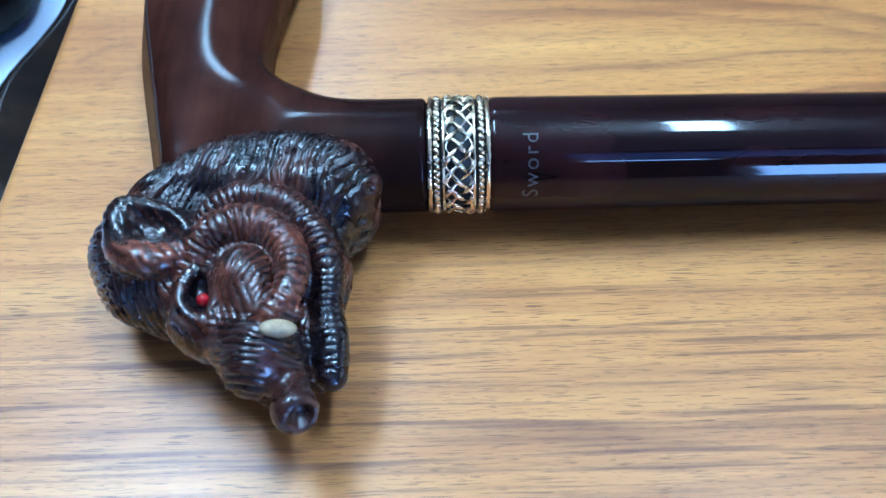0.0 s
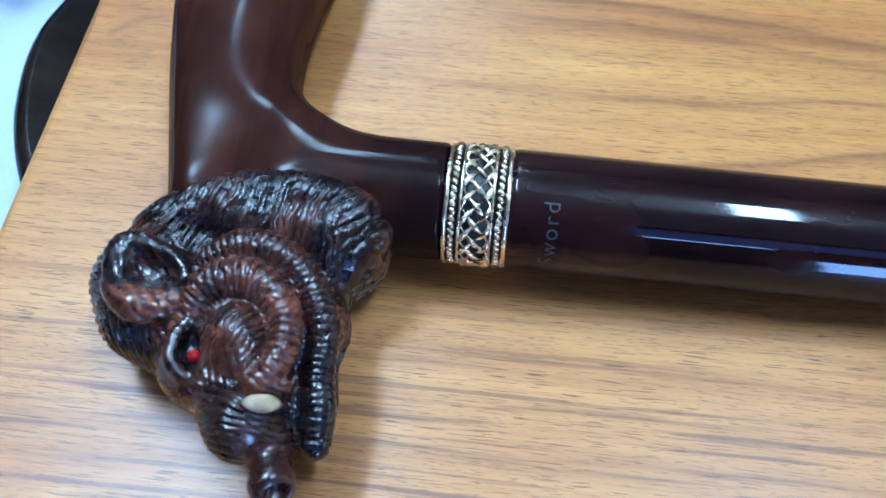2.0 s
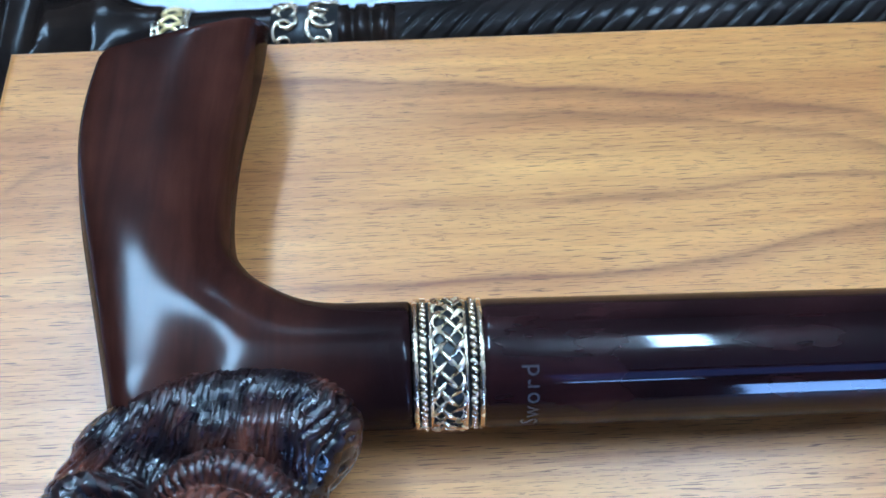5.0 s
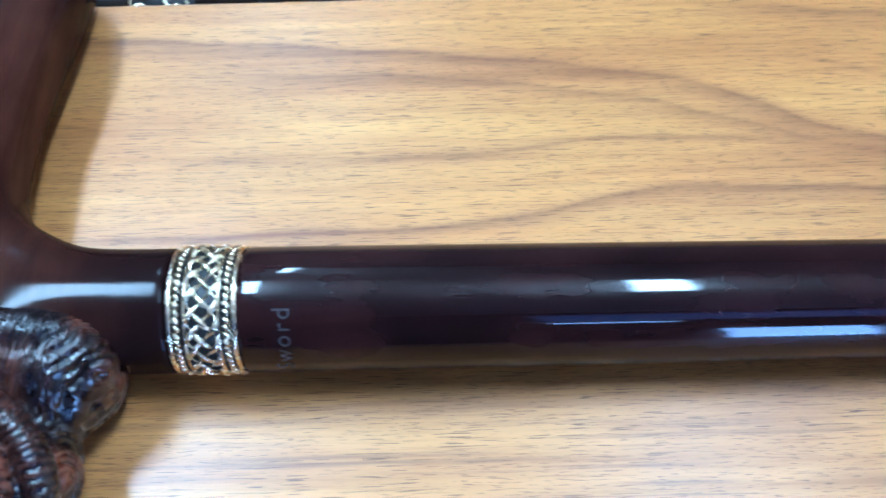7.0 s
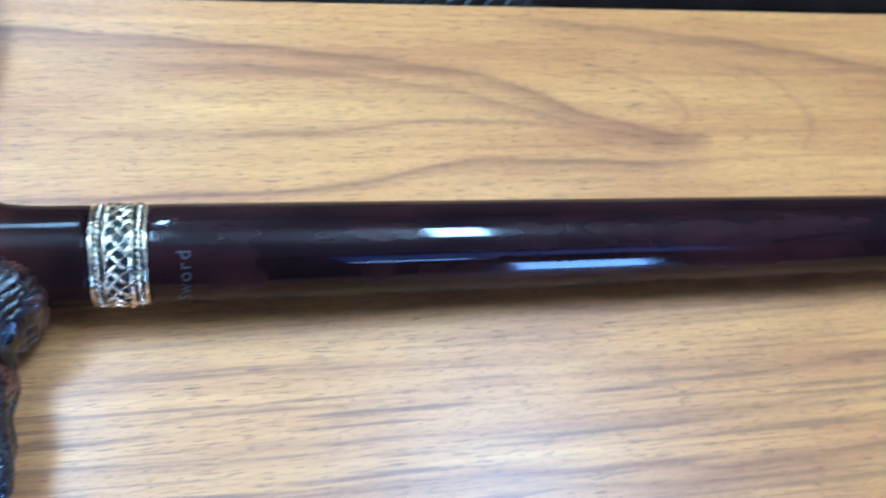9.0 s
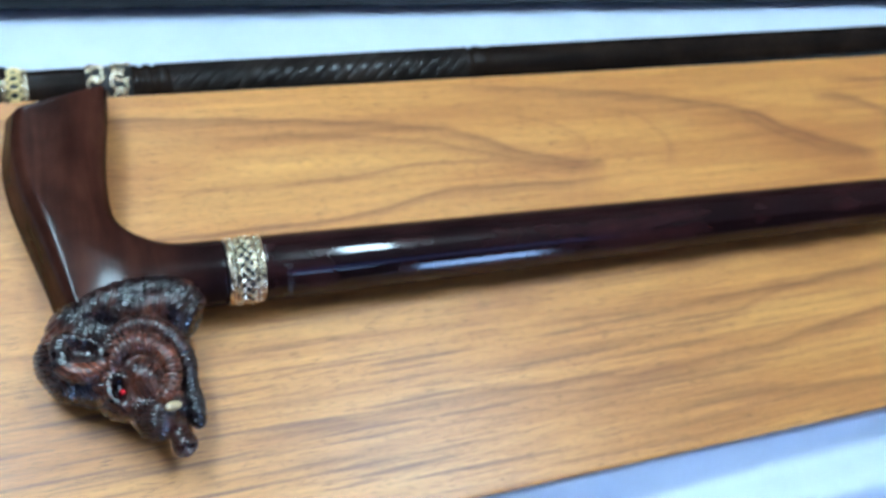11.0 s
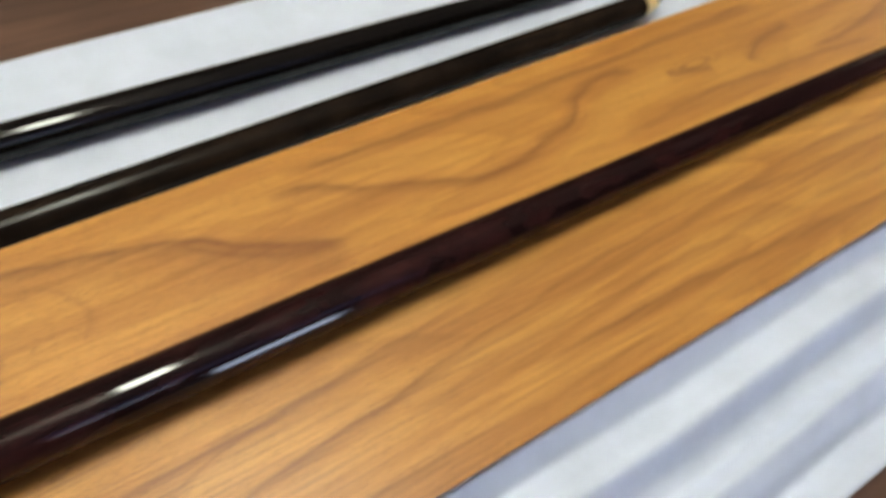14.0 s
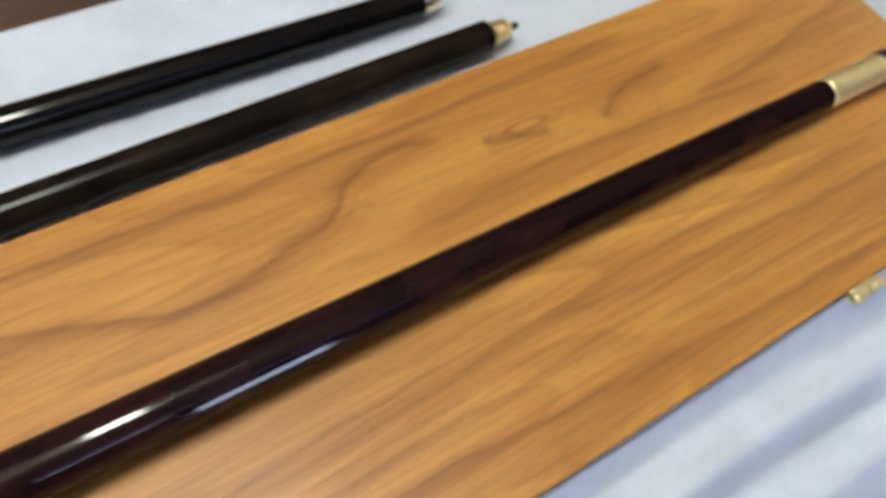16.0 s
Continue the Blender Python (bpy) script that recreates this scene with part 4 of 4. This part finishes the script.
# ---- the two black canes behind ----
def black_handle(name, parent, axis_y, x_neck, zc, reach, back):
    """A bent grip that turns from the shaft towards negative y."""

    def f(P):
        X, Y, Z = P[0], P[1], P[2]
        X2, Y2 = np.broadcast_arrays(X[:, :, 0], Y[:, :, 0])
        grip = polygon(X2, Y2, rounded([(x_neck - 2, axis_y - 12), (x_neck - 12, axis_y - 32), (x_neck - 11, axis_y - 62), (x_neck - 20, axis_y - reach + 14), (x_neck - 33, axis_y - reach), (x_neck - 41, axis_y - reach + 8),
                                        (x_neck - 50, axis_y - 86), (x_neck - 53, axis_y - 56), (x_neck - 43, axis_y - 18), (x_neck - 42, axis_y + back), (x_neck - 14, axis_y + back), (x_neck - 4, axis_y + 12)]))
        d2 = grip[:, :, None]
        half, round_in = 11.0, 13.0
        body = (((np.maximum(d2 + round_in, 0) / round_in) ** 3.4 + np.abs((Z - zc) / half) ** 3.4) ** (1 / 3.4) - 1) * half
        body = np.maximum(body, 0.85 * (Z - zc - half + 1.6) - 0.35 * (d2 + 7.5))
        pipe = np.maximum(np.sqrt((Y - axis_y) ** 2 + (Z - zc) ** 2) - 10.6, np.maximum(X - x_neck - 12, x_neck - 24 - X))
        return smin(body, pipe, 12.0)

    v, q = field_mesh(name, f, (x_neck - 62, axis_y - reach - 10, zc - 15), (x_neck + 16, axis_y + back + 12, zc + 15), 1.0)
    return link_mesh(name, array_mesh(name, v / 1000, q), SATIN, parent, "satin black curved grip")


def spiral_cane():
    ob = empty("walking_cane", "black walking cane with spiral carving and gilt ornaments on the sheet", "walking cane")
    a, b = Vector((0, 0.2560, -0.0386)), Vector((0.72, 0.2672, -0.0385))
    axis = (a, b)
    d = (b - a).normalized()
    black_handle("grip", ob, 257.0, -95.0, -36.7, 117.0, 38.0)
    at = lambda s, q, r: a + d * s + Vector((0, math.cos(q), math.sin(q))) * r
    part("neck", lathe([(-0.096, 0.0100), (-0.09, 0.0106), (-0.062, 0.0112), (-0.026, 0.0112), (-0.0236, 0.0112), (-0.0232, 0.0101), (-0.0216, 0.0101), (-0.0212, 0.0112), (-0.0176, 0.0112), (-0.0172, 0.0101), (-0.0156, 0.0101), (-0.0152, 0.0112), (-0.0086, 0.0112)], axis), SATIN, ob, "smooth black turned neck")
    bm = bmesh.new()
    rows, cols = 420, 96
    grid = []
    for i in range(rows + 1):
        s = -0.0086 + 0.1606 * i / rows
        ring = []
        for j in range(cols):
            q = 2 * math.pi * j / cols
            ph = (s / 0.066 * 2 * math.pi + q) * 8
            g = max(0.0, math.cos(ph)) ** 4
            fade = min(1, (s + 0.0086) / 0.004, (0.152 - s) / 0.004)
            ring.append(bm.verts.new(at(s, q, 0.0112 - 0.0014 * g * max(fade, 0))))
        grid.append(ring)
    for p, q in zip(grid, grid[1:]):
        for j in range(cols):
            k = (j + 1) % cols
            bm.faces.new((p[j], p[k], q[k], q[j]))
    part("spiral", bm, BLACK_CARVED, ob, "spiral-grooved black section")
    part("shaft", lathe([(0.1519, 0.0112), (0.1535, 0.0114), (0.155, 0.0102), (0.157, 0.0102), (0.1585, 0.0114), (0.162, 0.0114), (0.164, 0.0106)] + [(s, 0.0110 - 0.0012 * (s - 0.19) / 0.5) for s in list(np.linspace(0.17, 0.700, 12)) + [0.707, 0.7085, 0.709]] + [(0.710, 0.0090)], axis), SATIN, ob, "plain satin black shaft")
    fer = part("ferrule", lathe([(0.709, 0.0072), (0.710, 0.0080), (0.713, 0.0082), (0.7135, 0.0074), (0.722, 0.0070), (0.725, 0.0064), (0.7265, 0.0046)], axis, 32), GILT, ob, "short gilt ferrule")
    part("spike", lathe([(0.726, 0.0028), (0.733, 0.0023), (0.7355, 0.0008)], axis, 16), OXIDE, fer, "dark metal point")
    col = part("collar", lathe([(-0.0857, 0.0100), (-0.0857, 0.0116), (-0.0742, 0.0116), (-0.0742, 0.0100)], axis), OXIDE, ob, "silver and gilt openwork collar")
    for s in (-0.0854, -0.0837, -0.0762, -0.0745):
        bm = bmesh.new()
        tube(bm, [at(s, 2 * math.pi * i / 60, 0.0118) for i in range(60)], 0.0004, 8, True)
        part("rim", bm, SILVER, col)
    for s in (-0.08455, -0.07535):
        bm = bmesh.new()
        for i in range(36):
            bmesh.ops.create_icosphere(bm, subdivisions=1, radius=0.0006, matrix=Matrix.Translation(at(s, 2 * math.pi * i / 36, 0.0118)))
        part("beading", bm, SILVER, col)
    bm = bmesh.new()
    for k in range(2):
        tube(bm, [at(-0.07995 + 0.0030 * math.sin(9 * q + k * math.pi), q, 0.0121 + 0.0004 * math.cos(18 * q)) for q in [2 * math.pi * i / 160 for i in range(160)]], 0.0006, 8, True)
    part("scroll", bm, GILT, col)
    # gilt appliqué of leafy scrolls further along
    plate = part("ornament_base", lathe([(-0.0483, 0.0108), (-0.0479, 0.0115), (-0.0272, 0.0115), (-0.0268, 0.0108)], axis), OXIDE, ob, "gilt leaf ornament on black")
    rng = random.Random(4)
    for i in range(44):
        bm = bmesh.new()
        q0, s0 = 2 * math.pi * i / 44 + rng.uniform(-0.1, 0.1), -0.03755 + (0.0056 if i % 2 else -0.0050) + rng.uniform(-0.001, 0.001)
        bend, size, turn = (1 if i % 3 else -1), rng.uniform(0.75, 1.15), rng.uniform(0, 6.28)
        pts = []
        for k in range(15):
            t = k / 14
            w = turn + bend * (0.4 + 4.2 * t)
            rad = 0.0052 * size * (1 - 0.72 * t)
            s = min(max(s0 + rad * math.cos(w), -0.0479), -0.0272)
            pts.append(at(s, q0 + rad * math.sin(w) / 0.0115, 0.0117 + 0.0004 * math.sin(3 * t)))
        tube(bm, pts, lambda t: 0.0003 + 0.0005 * math.sin(math.pi * min(t + 0.1, 1)), 6)
        part("leaf", bm, SILVER, plate)
    return ob


def plain_cane():
    ob = empty("walking_cane", "plain glossy black walking cane on the sheet", "walking cane")
    a, b = Vector((0, 0.3228, -0.0384)), Vector((0.69, 0.3102, -0.0395))
    axis = (a, b)
    part("shaft", lathe([(-0.150, 0.0108), (-0.14, 0.0115)] + [(s, 0.0115 - 0.0016 * (s + 0.1) / 0.75) for s in list(np.linspace(-0.1, 0.676, 14)) + [0.683, 0.6855, 0.686]] + [(0.687, 0.0094)], axis), BLACK, ob, "plain glossy black shaft")
    black_handle("grip", ob, 324.0, -146.0, -36.5, 92.0, 30.0)
    fer = part("ferrule", lathe([(0.686, 0.0076), (0.687, 0.0084), (0.700, 0.0080), (0.7015, 0.0064)], axis, 32), SILVER, ob, "short pale metal ferrule")
    part("spike", lathe([(0.701, 0.0028), (0.706, 0.0024), (0.7080, 0.0008)], axis, 16), OXIDE, fer, "dark metal point")
    return ob


spiral_cane()
plain_cane()
